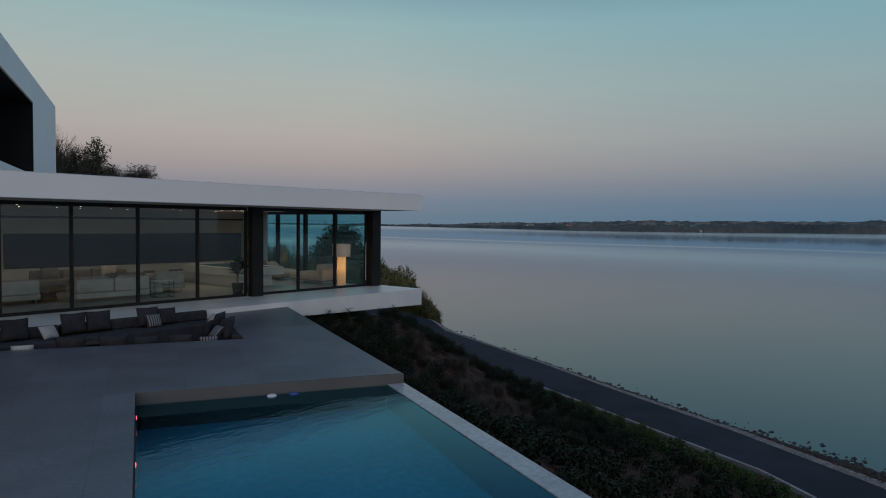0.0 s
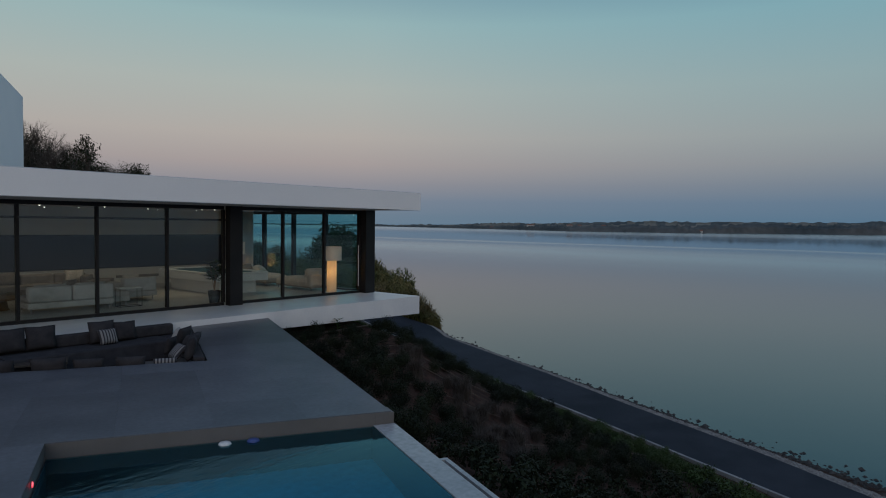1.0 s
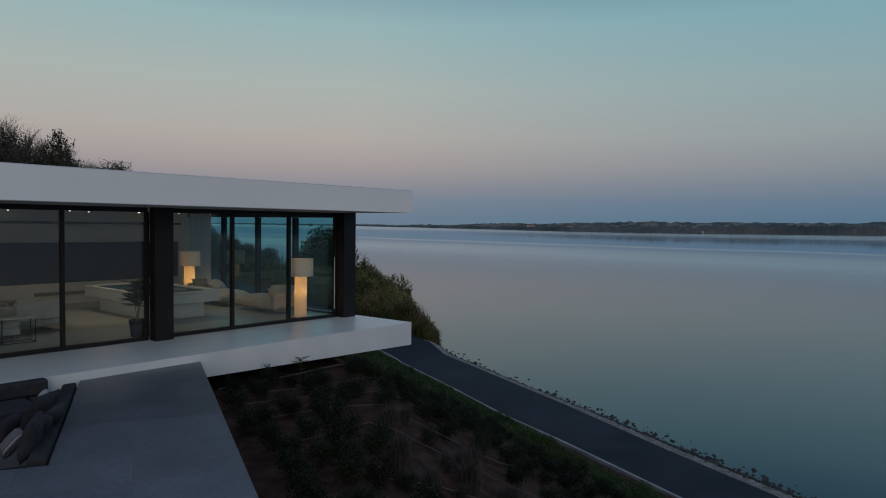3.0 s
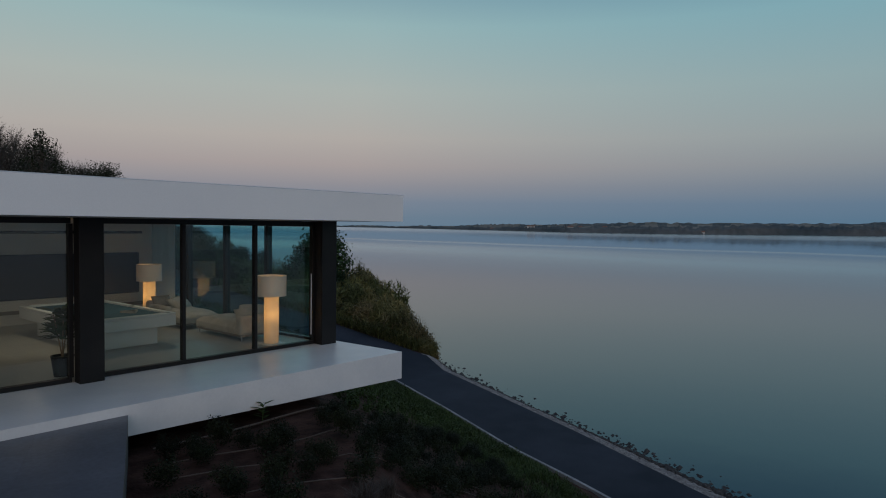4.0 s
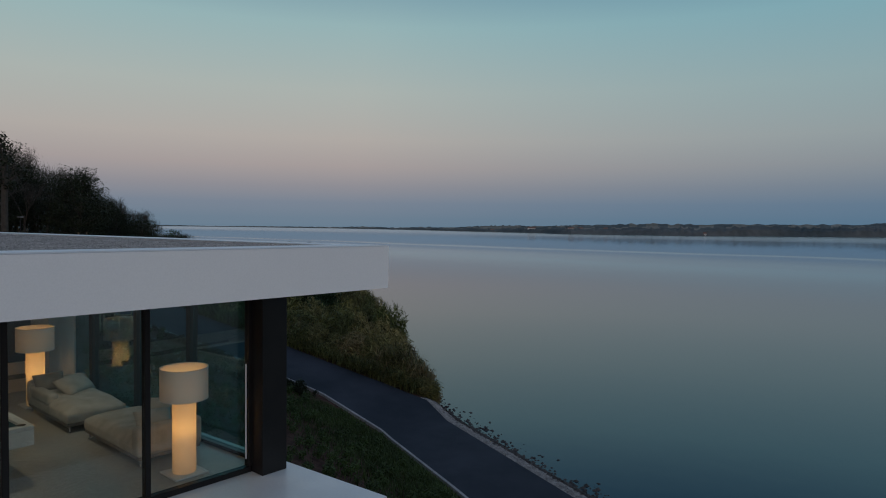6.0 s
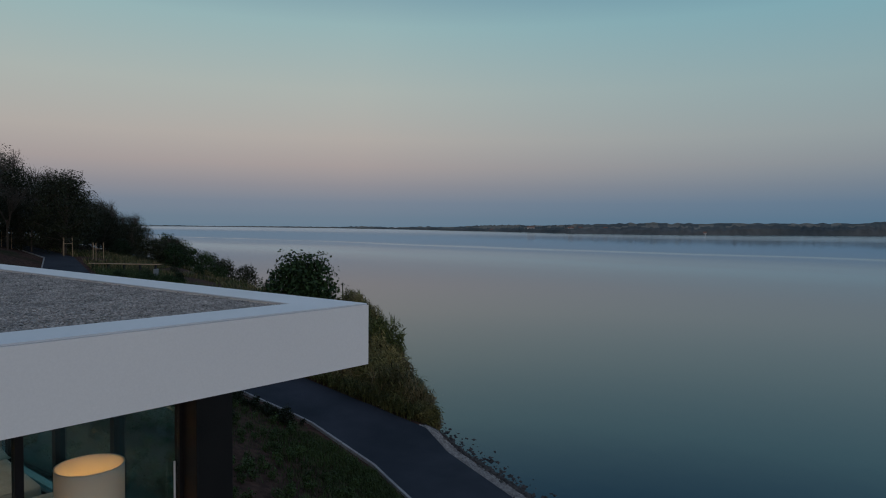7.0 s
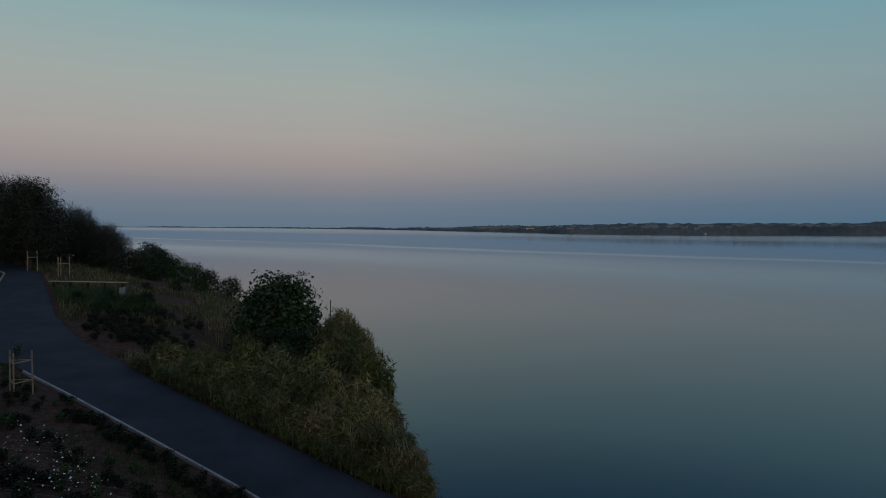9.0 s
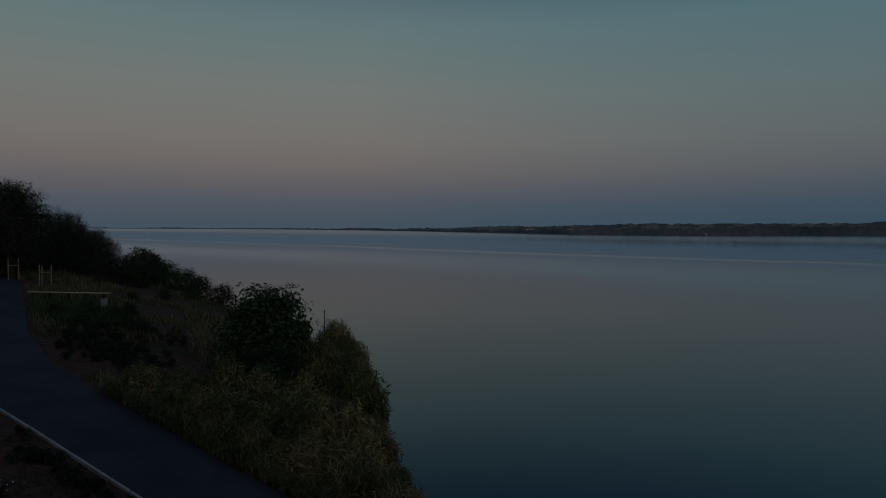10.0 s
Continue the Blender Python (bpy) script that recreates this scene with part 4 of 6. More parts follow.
def chaise(x, y, yaw, label, pillows):
    """A deep daybed on thin legs with one padded end; x runs from the open end to the padded one."""
    t = thing("chaise", label, "sofa", "window chaises", pose(x, y, 0, 0, 0, yaw))
    part("frame", new_box(-1.10, -0.53, 0.11, 1.10, 0.53, 0.17, 0.01, 2), M["taupe_fabric"], t, "thin dark frame under the seat")
    part("base", new_box(-1.12, -0.55, 0.165, 1.12, 0.55, 0.345, 0.05, 3), M["beige_fabric"], t, smooth=True)
    bm = bmesh.new()
    bmesh.ops.create_grid(bm, x_segments=22, y_segments=12, size=1.0)
    for v in bm.verts:
        a, c = v.co.x, v.co.y
        crown = (max(0.0, 1 - abs(a) ** 6) * max(0.0, 1 - abs(c) ** 6)) ** 0.5
        v.co = (a * 1.10, c * 0.54, 0.345 + 0.125 * crown + 0.016 * noise.noise((a * 3.1 + x, c * 2.7, y)))
    part("seat", bm, M["beige_fabric"], t, smooth=True)
    part("armrest", new_box(0.88, -0.56, 0.17, 1.14, 0.56, 0.64, 0.09, 4), M["beige_fabric"], t, smooth=True)
    part("backrest", new_box(-0.15, 0.36, 0.33, 0.90, 0.56, 0.56, 0.08, 4), M["beige_fabric"], t, smooth=True)
    for ax in (-1.04, 1.04):
        for ay in (-0.47, 0.47):
            part("leg", tube(bmesh.new(), (ax, ay, 0.0), (ax, ay, 0.115), 0.014, 0.020, 8), M["chrome"], t)
    c, sn = math.cos(radians(yaw)), math.sin(radians(yaw))
    for i, (px, py, pz, pyaw, lean, size, mat, lb) in enumerate(pillows):
        pillow(x + c * px - sn * py, y + sn * px + c * py, pz, yaw + pyaw, lean, size, mat, lb, i)
    return t


WIDE, BIG = (0.60, 0.42, 0.24), (0.84, 0.52, 0.28)
chaise(17.12, 23.28, -90, "beige upholstered chaise with one padded end beside the lamp", [(0.30, 0.22, 0.42, 38, -52, BIG, "beige_fabric", "large beige cushion leaning on the chaise"), (0.74, -0.08, 0.43, 78, -44, WIDE, "beige_fabric", "beige cushion against the padded end of the chaise")])
chaise(17.0, 26.0, 90, "beige upholstered chaise in front of a tall lamp", [(0.66, 0.22, 0.42, 96, 30, WIDE, "taupe_fabric", "taupe square cushion at the head of the chaise"), (0.14, -0.22, 0.42, 128, 54, BIG, "beige_fabric", "large beige cushion tilted across the chaise")])
# Sectional with its back to the glass, its low open end, and the seats round it.
sofa(8.51, 22.80, 180, 2.22, 0.98, "white_fabric", "white low sectional sofa with its back to the glass", arms=(0, 0), pillows=[(-0.52, 0.20, 0.44, 0, (0.80, 0.36, 0.2), "white_fabric"), (0.52, 0.20, 0.44, 0, (0.80, 0.36, 0.2), "white_fabric"), (0.0, -0.05, 0.44, 30, MID, "taupe_fabric")])
sofa(9.93, 23.14, 180, 0.60, 0.95, "white_fabric", "low white open end of the sectional sofa", back=False, arms=(0, 0), cushions=1)
sofa(10.85, 24.0, 190, 1.15, 0.95, "white_fabric", "white armchair behind the wire side table", cushions=1, pillows=[(0.2, 0.1, 0.44, 5, WIDE, "beige_fabric")])
sofa(5.60, 23.5, 182, 2.1, 0.95, "white_fabric", "white low sofa by the wooden table", pillows=[(0.3, 0.1, 0.44, 5, MID, "taupe_fabric")])
sofa(9.0, 26.6, 0, 3.0, 0.95, "taupe_fabric", "long dark taupe sofa across the hall", arms=(0, 0), cushions=3, pillows=[(-0.9, 0.1, 0.44, 5, WIDE, "taupe_fabric"), (1.1, 0.12, 0.44, -8, WIDE, "beige_fabric")])
sofa(10.4, 25.6, 60, 0.95, 0.9, "taupe_fabric", "taupe armchair beside the billiard table", cushions=1)
# Side table of thin rods with a glass-grey top.
st = thing("side_table", "thin dark wire side table with a pale top", "side table", m=pose(10.08, 22.44, 0, 0, 0, 0))
part("top", new_box(-0.33, -0.18, 0.545, 0.33, 0.18, 0.565, 0.004), M["lacquer"], st)
for ax, ay in ((-0.32, -0.17), (0.32, -0.17), (0.32, 0.17), (-0.32, 0.17)):
    part("leg", tube(bmesh.new(), (ax, ay, 0.0), (ax, ay, 0.545), 0.010), M["black_metal"], st)
for ax, ay, bx, by in ((-0.32, -0.17, 0.32, -0.17), (0.32, -0.17, 0.32, 0.17), (0.32, 0.17, -0.32, 0.17), (-0.32, 0.17, -0.32, -0.17)):
    part("rod", tube(bmesh.new(), (ax, ay, 0.012), (bx, by, 0.012), 0.010), M["black_metal"], st)
ct = thing("coffee_table", "round brown wooden coffee table", "table", m=pose(7.05, 24.0, 0))
part("tabletop", lathe(bmesh.new(), [(0.0, 0.30), (0.60, 0.30), (0.62, 0.32), (0.62, 0.35), (0.60, 0.36), (0.0, 0.36)], 40), M["wood"], ct)
part("pedestal", lathe(bmesh.new(), [(0.38, 0.0), (0.34, 0.05), (0.30, 0.30)], 32), M["wood"], ct)


def leaf(bm, base, d, length, width, droop=0.2):
    """One bent leaf blade."""
    d = Vector(d).normalized()
    s = d.cross(Vector((0, 0, 1)))
    s = s.normalized() if s.length > 1e-3 else Vector((1, 0, 0))
    base = Vector(base)
    rows = []
    for t, w in ((0.0, 0.15), (0.35, 1.0), (0.75, 0.7), (1.0, 0.05)):
        c = base + d * length * t + Vector((0, 0, -droop * length * t * t))
        rows.append((bm.verts.new(c - s * width * w / 2), bm.verts.new(c + s * width * w / 2)))
    for a, b in zip(rows, rows[1:]):
        bm.faces.new((a[0], a[1], b[1], b[0]))


def foliage(name, dark, light, island=True, rough=0.6, each=False):
    f = Mat(name, light, rough, spec=0.12)
    rnd = f.n.new("ShaderNodeNewGeometry").outputs["Random Per Island"]
    c = f.colours(rnd, [(0.0, dark), (0.6, light), (1.0, tuple(min(1, v * 1.25) for v in light))])
    f.base(f.mix(c, f.colours(f.noise(0.5, 3), [(0.3, (0.65, 0.65, 0.65)), (0.7, (1.15, 1.15, 1.15))]), 1.0, "MULTIPLY"))
    if each:
        own = f.n.new("ShaderNodeObjectInfo").outputs["Random"]
        b = f.p.inputs["Base Color"].links[0].from_socket
        f.base(f.mix(b, f.colours(own, [(0.0, (0.5, 0.55, 0.5)), (0.5, (0.95, 1.0, 0.95)), (1.0, (1.5, 1.35, 1.25))]), 1.0, "MULTIPLY"))
    return f.m


M["house_plant"] = foliage("house_plant_leaf", (0.012, 0.030, 0.012), (0.03, 0.06, 0.022))
pl = thing("potted_plant", "leafy dark green plant in a dark pot by the glass", "plant", m=pose(12.30, 21.45, 0) @ Matrix.Scale(1.15, 4))
part("pot", lathe(bmesh.new(), [(0.0, 0.02), (0.13, 0.0), (0.17, 0.30), (0.18, 0.34), (0.16, 0.34), (0.15, 0.30), (0.0, 0.30)], 24), M["black_metal"], pl)
bm = bmesh.new()
rng = random.Random(5)
for i in range(5):
    tube(bm, (0, 0, 0.3), (rng.uniform(-0.15, 0.15), rng.uniform(-0.15, 0.15), rng.uniform(0.8, 1.1)), 0.012, 0.006, 6)
part("stem", bm, M["wood"], pl)
bm = bmesh.new()
for i in range(150):
    a = rng.uniform(0, 6.28)
    leaf(bm, (rng.uniform(-0.13, 0.13), rng.uniform(-0.13, 0.13), rng.uniform(0.6, 1.1)), (math.cos(a), math.sin(a), rng.uniform(0.1, 0.9)), rng.uniform(0.2, 0.36), rng.uniform(0.08, 0.15))
part("leaves", bm, M["house_plant"], pl)

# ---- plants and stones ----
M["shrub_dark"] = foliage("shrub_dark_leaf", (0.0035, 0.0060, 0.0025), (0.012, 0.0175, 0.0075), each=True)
M["shrub_green"] = foliage("shrub_green_leaf", (0.016, 0.032, 0.010), (0.040, 0.066, 0.020))
M["grass_green"] = foliage("grass_green_blade", (0.018, 0.034, 0.011), (0.045, 0.070, 0.022))
M["grass_tan"] = foliage("grass_tan_blade", (0.028, 0.025, 0.023), (0.082, 0.072, 0.064), rough=0.8)
M["reed"] = foliage("reed_blade", (0.018, 0.017, 0.008), (0.190, 0.155, 0.078), rough=0.7)
M["reed_green"] = foliage("reed_green_blade", (0.028, 0.040, 0.012), (0.085, 0.10, 0.030))
M["reed_dusk"] = foliage("reed_dusk_leaf", (0.009, 0.016, 0.006), (0.110, 0.115, 0.045), each=True)
M["tree_leaf"] = foliage("tree_leaf", (0.010, 0.014, 0.008), (0.026, 0.032, 0.016))
M["bush_leaf"] = foliage("bush_leaf", (0.006, 0.016, 0.006), (0.022, 0.045, 0.016), each=True)
M["bark"] = two_scale("bark", (0.035, 0.028, 0.022), (0.07, 0.058, 0.046), 30, 3, 0.9, 0.6, 0.01).m
M["pebble"] = two_scale("pebble", (0.12, 0.118, 0.116), (0.25, 0.246, 0.238), 30, 3, 0.85, vary=0.35, island=True).m
M["shore_rock"] = two_scale("shore_rock", (0.016, 0.015, 0.015), (0.046, 0.043, 0.041), 20, 2, 0.85, vary=0.45, island=True).m
M["roof_stone"] = two_scale("roof_stone", (0.19, 0.183, 0.172), (0.34, 0.322, 0.30), 40, 3, 0.85, vary=0.38, island=True).m
M["hose"] = two_scale("drip_hose", (0.05, 0.035, 0.025), (0.09, 0.06, 0.045), 20, 2, 0.6).m

RNG = np.random.default_rng(11)


def stuff(name, verts, faces, mat, label, category, smooth=False):
    ob = new(name, mesh_from(name, verts, faces, mat, smooth))
    return tagged(ob, label, category, kind="stuff")


def cards(p, n, size, up_bias=0.0, aspect=0.55):
    """Leaf quads: centres p, outward normals n, sizes; returns verts and faces."""
    N = len(p)
    n = n + RNG.normal(0, 0.55, (N, 3)) + np.array([0, 0, up_bias])
    n /= np.linalg.norm(n, axis=1)[:, None]
    a = np.cross(n, RNG.normal(0, 1, (N, 3)))
    a /= np.linalg.norm(a, axis=1)[:, None]
    b = np.cross(n, a)
    s = (size * RNG.uniform(0.6, 1.35, N))[:, None]
    v = np.stack([p - a * s, p - b * s * aspect, p + a * s, p + b * s * aspect], 1).reshape(-1, 3)
    f = np.arange(4 * N).reshape(N, 4)
    return v, f


def blob_points(count, centre, radii, hollow=0.55):
    d = RNG.normal(0, 1, (count, 3))
    d /= np.linalg.norm(d, axis=1)[:, None]
    r = hollow + (1 - hollow) * RNG.random(count) ** 0.6
    bumps = 1 + 0.22 * np.sin(d[:, 0] * 5 + centre[0] * 3) * np.cos(d[:, 1] * 4 + centre[1]) + 0.16 * np.sin(d[:, 2] * 7 + centre[2] * 5)
    return np.array(centre) + d * np.array(radii) * (r * bumps)[:, None], d


def blades(base, height, width, lean, count_seg=2):
    """Grass blades: two stacked quads narrowing to a point."""
    N = len(base)
    az = RNG.uniform(0, 2 * math.pi, N)
    out = np.column_stack([np.cos(az), np.sin(az), np.zeros(N)])
    side = np.column_stack([-np.sin(az), np.cos(az), np.zeros(N)])
    h, w, l = height[:, None], width[:, None], lean[:, None]
    mid = base + np.array([0, 0, 1]) * h * 0.55 + out * h * l * 0.3
    tip = base + np.array([0, 0, 1]) * h * (1 - 0.3 * l) + out * h * l
    v = np.stack([base - side * w / 2, base + side * w / 2, mid + side * w * 0.4, mid - side * w * 0.4, tip], 1).reshape(-1, 3)
    q = np.arange(N)[:, None] * 5
    return v, (q + np.array([[0, 1, 2, 3]])).tolist() + (q + np.array([[3, 2, 4]])).tolist()


def join_sets(sets):
    V, F, o = [], [], 0
    for v, f in sets:
        V.append(np.asarray(v))
        F += [[int(i) + o for i in q] for q in (f.tolist() if hasattr(f, "tolist") else f)]
        o += len(v)
    return np.vstack(V).tolist(), F


# Low shrubs on the slope, three kinds of one mesh each.
def shrub_mesh(kind, leaves=250, size=0.0150):
    if kind == "tan":
        n = leaves + 130
        base = np.column_stack([RNG.normal(0, 0.07, n), RNG.normal(0, 0.07, n), np.zeros(n)])
        v, f = blades(base, RNG.uniform(0.22, 0.55, n), np.full(n, 0.009), RNG.uniform(0.1, 0.75, n))
        return mesh_from("grass_tuft", v.tolist(), f, M["grass_tan"])
    sets = []
    lobes = 6
    for k in range(lobes):
        a = k * 2.4
        r = 0.0 if k == 0 else 0.11
        p, d = blob_points(leaves, (r * math.cos(a), r * math.sin(a), 0.17 + 0.05 * (k % 3)), (0.125, 0.125, 0.17), 0.3)
        p[:, 2] = np.maximum(p[:, 2], 0.01)
        sets.append(cards(p, d, size, 0.3))
    v, f = join_sets(sets)
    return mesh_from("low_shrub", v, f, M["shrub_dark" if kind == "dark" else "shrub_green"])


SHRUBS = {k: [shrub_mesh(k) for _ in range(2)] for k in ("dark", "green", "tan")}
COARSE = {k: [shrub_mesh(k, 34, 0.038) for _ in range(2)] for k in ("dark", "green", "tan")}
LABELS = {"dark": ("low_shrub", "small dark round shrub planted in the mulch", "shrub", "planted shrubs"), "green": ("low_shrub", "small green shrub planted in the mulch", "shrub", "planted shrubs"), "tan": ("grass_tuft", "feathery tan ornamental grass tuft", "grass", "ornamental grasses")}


def shrub(x, y, kind, scale):
    nm, lb, cat, gr = LABELS[kind]
    ob = new(nm, SHRUBS[kind][int(RNG.integers(2))])
    ob.matrix_basis = Matrix.Translation((x, y, float(ground_z(x, y)) - 0.05)) @ Matrix.Rotation(float(RNG.uniform(0, 6.28)), 4, "Z") @ Matrix.Diagonal((scale, scale, scale * float(RNG.uniform(0.8, 1.15)), 1))
    tagged(ob, lb, cat, gr)


def slope_spot(x, y):
    """Is this on the planted slope, clear of terrace, deck and kerb?"""
    q = inv @ np.array([x - TA.x, y - TA.y])
    d = float(np.interp(y, KY, KX)) - x
    if d < 0.5 or (q[1] < 0.75 and q[0] < 0.2) or (q[1] < 0.3 and y < DECK_Y + 1) or (x < DECK_X + 0.35 and y > DECK_Y - 0.6):
        return None
    return d


rest = {"dark": [], "green": [], "tan": []}
count = {"dark": 0, "green": 0, "tan": 0}
for row in np.arange(-3.0, 41.0, 0.56):
    for col in np.arange(4.0, 31.5, 0.56):
        x, y = col + float(RNG.uniform(-0.2, 0.2)), row + float(RNG.uniform(-0.2, 0.2))
        d = slope_spot(x, y)
        if d is None or d < (1.5 if y < 18 else 1.0) or RNG.random() < (0.10 if y < 13.5 else 0.30 if y < 21 else 0.30 if y < 35 else 0.72):
            continue
        nz = noise.noise((x * 0.22, y * 0.22, 3.0))
        n2 = noise.noise((x * 0.15 + 9, y * 0.15, 1.0))
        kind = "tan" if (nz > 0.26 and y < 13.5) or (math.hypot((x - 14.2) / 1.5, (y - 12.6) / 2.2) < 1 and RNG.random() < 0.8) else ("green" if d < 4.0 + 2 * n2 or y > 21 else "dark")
        size = float(RNG.uniform(0.65, 1.2)) * {"dark": 1.0, "green": 0.9, "tan": 1.0}[kind]
        near_walk = 9 < y < 21 and x < 24
        if near_walk and kind == "dark":
            size = float(RNG.uniform(0.85, 1.25))
        if near_walk and count[kind] < 290:
            shrub(x, y, kind, size)
            count[kind] += 1
        else:
            rest[kind].append((x, y, size))
for _ in range(240):
    hx, hy = (float(RNG.normal(36.8, 1.1)), float(RNG.normal(60, 3.0))) if RNG.random() < 0.6 else (float(RNG.normal(40.5, 1.6)), float(RNG.normal(66, 2.0)))
    if hx > float(np.interp(hy, RY, RX)) + 0.5:
        rest["dark"].append((hx, hy, float(RNG.uniform(0.8, 1.4))))
for _ in range(160):
    hy = float(RNG.uniform(44, 66))
    rest["dark" if RNG.random() < 0.6 else "green"].append((float(np.interp(hy, KY, KX)) - float(RNG.uniform(0.6, 6)), hy, float(RNG.uniform(0.6, 1.2))))
for _ in range(150):
    hy = float(RNG.uniform(35, 46))
    rest["dark"].append((float(np.interp(hy, KY, KX)) - float(RNG.choice((0.9, 1.3, 3.8, 6.0, 7.0)) + RNG.uniform(-0.3, 0.5)), hy, float(RNG.uniform(0.7, 1.3))))
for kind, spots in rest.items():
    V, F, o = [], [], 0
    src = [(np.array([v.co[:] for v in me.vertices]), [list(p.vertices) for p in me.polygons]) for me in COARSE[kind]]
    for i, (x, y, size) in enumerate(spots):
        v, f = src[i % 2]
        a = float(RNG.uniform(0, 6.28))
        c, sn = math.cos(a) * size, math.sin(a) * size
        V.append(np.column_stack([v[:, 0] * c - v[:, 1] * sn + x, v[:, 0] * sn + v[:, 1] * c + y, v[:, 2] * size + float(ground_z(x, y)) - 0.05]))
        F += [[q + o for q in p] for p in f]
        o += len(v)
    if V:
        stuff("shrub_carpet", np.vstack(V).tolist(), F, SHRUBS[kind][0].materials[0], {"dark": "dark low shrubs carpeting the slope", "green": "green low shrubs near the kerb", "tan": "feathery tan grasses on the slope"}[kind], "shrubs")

# Grass belt beside the kerb and thin grass between the shrubs.
n = 80000
gy_ = RNG.uniform(-4, 44, n)
kx_ = np.interp(gy_, KY, KX)
gd = 0.35 + np.abs(RNG.normal(0, 1.9, n))
gx_ = kx_ - gd
keep = np.array([slope_spot(a, b) is not None for a, b in zip(gx_, gy_)]) & (RNG.random(n) < np.where(gy_ < 35, 0.95, 0.25))
gx_, gy_ = gx_[keep], gy_[keep]
base = np.column_stack([gx_, gy_, ground_z(gx_, gy_) - 0.06])
v, f = blades(base, RNG.uniform(0.06, 0.20, len(base)) * np.where((gy_ > 18) & (gy_ < 34), 1.5, np.where(np.interp(gy_, KY, KX) - gx_ < 1.1, 0.5, 1.0)), np.full(len(base), 0.022), RNG.uniform(0.1, 0.8, len(base)))
stuff("grass", v.tolist(), f, M["grass_green"], "green uncut grass beside the kerb", "grass")

n = 9000
gy_ = RNG.uniform(18.8, 31.5, n)
gx_ = np.interp(gy_, KY, KX) - 0.34 - np.abs(RNG.normal(0, 0.5, n))
base = np.column_stack([gx_, gy_, ground_z(gx_, gy_) - 0.06])
v, f = blades(base, RNG.uniform(0.10, 0.26, n), np.full(n, 0.020), RNG.uniform(0.1, 0.8, n))
stuff("verge_grass", v.tolist(), f, M["grass_green"], "long green grass standing behind the kerb", "grass")

# Drip hoses that run across the mulch.
for i, y0 in enumerate((11.2, 12.4, 13.6, 14.8, 16.0, 17.1, 38.0, 39.0, 40.0, 41.0, 42.0, 43.0)):
    cu = bpy.data.curves.new("drip_hose", "CURVE")
    cu.dimensions, cu.bevel_depth, cu.bevel_resolution = "3D", 0.012, 1
    sp = cu.splines.new("POLY")
    line = [(x, y0 + 0.25 * math.sin(x * 0.9 + i) - 0.30 * (x - 14)) for x in np.arange(11.5, 23.0, 0.5)] if y0 < 30 else [(x, y0 + 0.2 * math.sin(x * 0.8 + i) - 0.45 * (x - 22)) for x in np.arange(20.0, 27.5, 0.5)]
    line = [q for q in line if slope_spot(*q) is not None]
    if len(line) < 3:
        continue
    sp.points.add(len(line) - 1)
    for p, (x, y) in zip(sp.points, line):
        p.co = (x, y, float(ground_z(x, y)) + 0.03 + 0.02 * math.sin(x * 3), 1)
    cu.materials.append(M["hose"])
    tagged(new("drip_hose", cu), "thin brown irrigation hose lying on the mulch", "hose", "drip hoses")


cu = bpy.data.curves.new("irrigation_pipe", "CURVE")
cu.dimensions, cu.bevel_depth, cu.bevel_resolution = "3D", 0.022, 2
sp = cu.splines.new("POLY")
line = [(x, DECK_Y - 0.16 + 0.05 * math.sin(x * 1.7)) for x in np.arange(12.6, 18.9, 0.3)]
sp.points.add(len(line) - 1)
for p, (x, y) in zip(sp.points, line):
    p.co = (x, y, float(ground_z(x, y)) + 0.03, 1)
cu.materials.append(M["hose"])
tagged(new("irrigation_pipe", cu), "brown irrigation pipe lying along the edge of the deck", "pipe")
bm = bmesh.new()
rng = random.Random(21)
tube(bm, (0, 0, -0.06), (0.02, 0, 0.22), 0.008, 0.005, 6)
for i in range(16):
    a = i * 2.4
    leaf(bm, (0.01, 0, 0.05 + 0.013 * i), (math.cos(a), math.sin(a), 0.5), rng.uniform(0.10, 0.18), rng.uniform(0.04, 0.06))
weed = mesh_ob("weed", bm, M["shrub_green"])
weed.matrix_basis = Matrix.Translation((14.7, DECK_Y - 0.10, float(ground_z(14.7, DECK_Y - 0.10)))) @ Matrix.Scale(1.5, 4)
tagged(weed, "small green weed growing against the deck face", "plant")


def rocks(name, px, py, pz, size, mat, label, category, squash=0.6):
    """Many small irregular stones, one mesh."""
    N = len(px)
    octa = np.array([[1, 0, 0], [0, 1, 0], [-1, 0, 0], [0, -1, 0], [0, 0, 1], [0, 0, -1]], float)
    fc = np.array([[0, 1, 4], [1, 2, 4], [2, 3, 4], [3, 0, 4], [1, 0, 5], [2, 1, 5], [3, 2, 5], [0, 3, 5]])
    az = RNG.uniform(0, 6.28, N)
    v = octa[None] * RNG.uniform(0.6, 1.2, (N, 6, 1)) * np.array([1, 1, squash])
    c, s = np.cos(az)[:, None], np.sin(az)[:, None]
    v = np.stack([v[..., 0] * c - v[..., 1] * s, v[..., 0] * s + v[..., 1] * c, v[..., 2]], -1) * size[:, None, None]
    v += np.column_stack([px, py, pz])[:, None]
    f = (fc[None] + 6 * np.arange(N)[:, None, None]).reshape(-1, 3)
    return stuff(name, v.reshape(-1, 3).tolist(), f.tolist(), mat, label, category)


# Pale gravel verge and dark shore rocks.
n = 22000
y = RNG.uniform(-6, 33.4, n)
rx, sx = np.interp(y, RY, RX), np.interp(y, SY, SX)
x = rx + RNG.uniform(0.0, 0.70, n)
rocks("shore_gravel", x, y, ground_z(x, y) + 0.01, RNG.uniform(0.02, 0.06, n), M["pebble"], "pale gravel verge beside the asphalt path", "gravel")
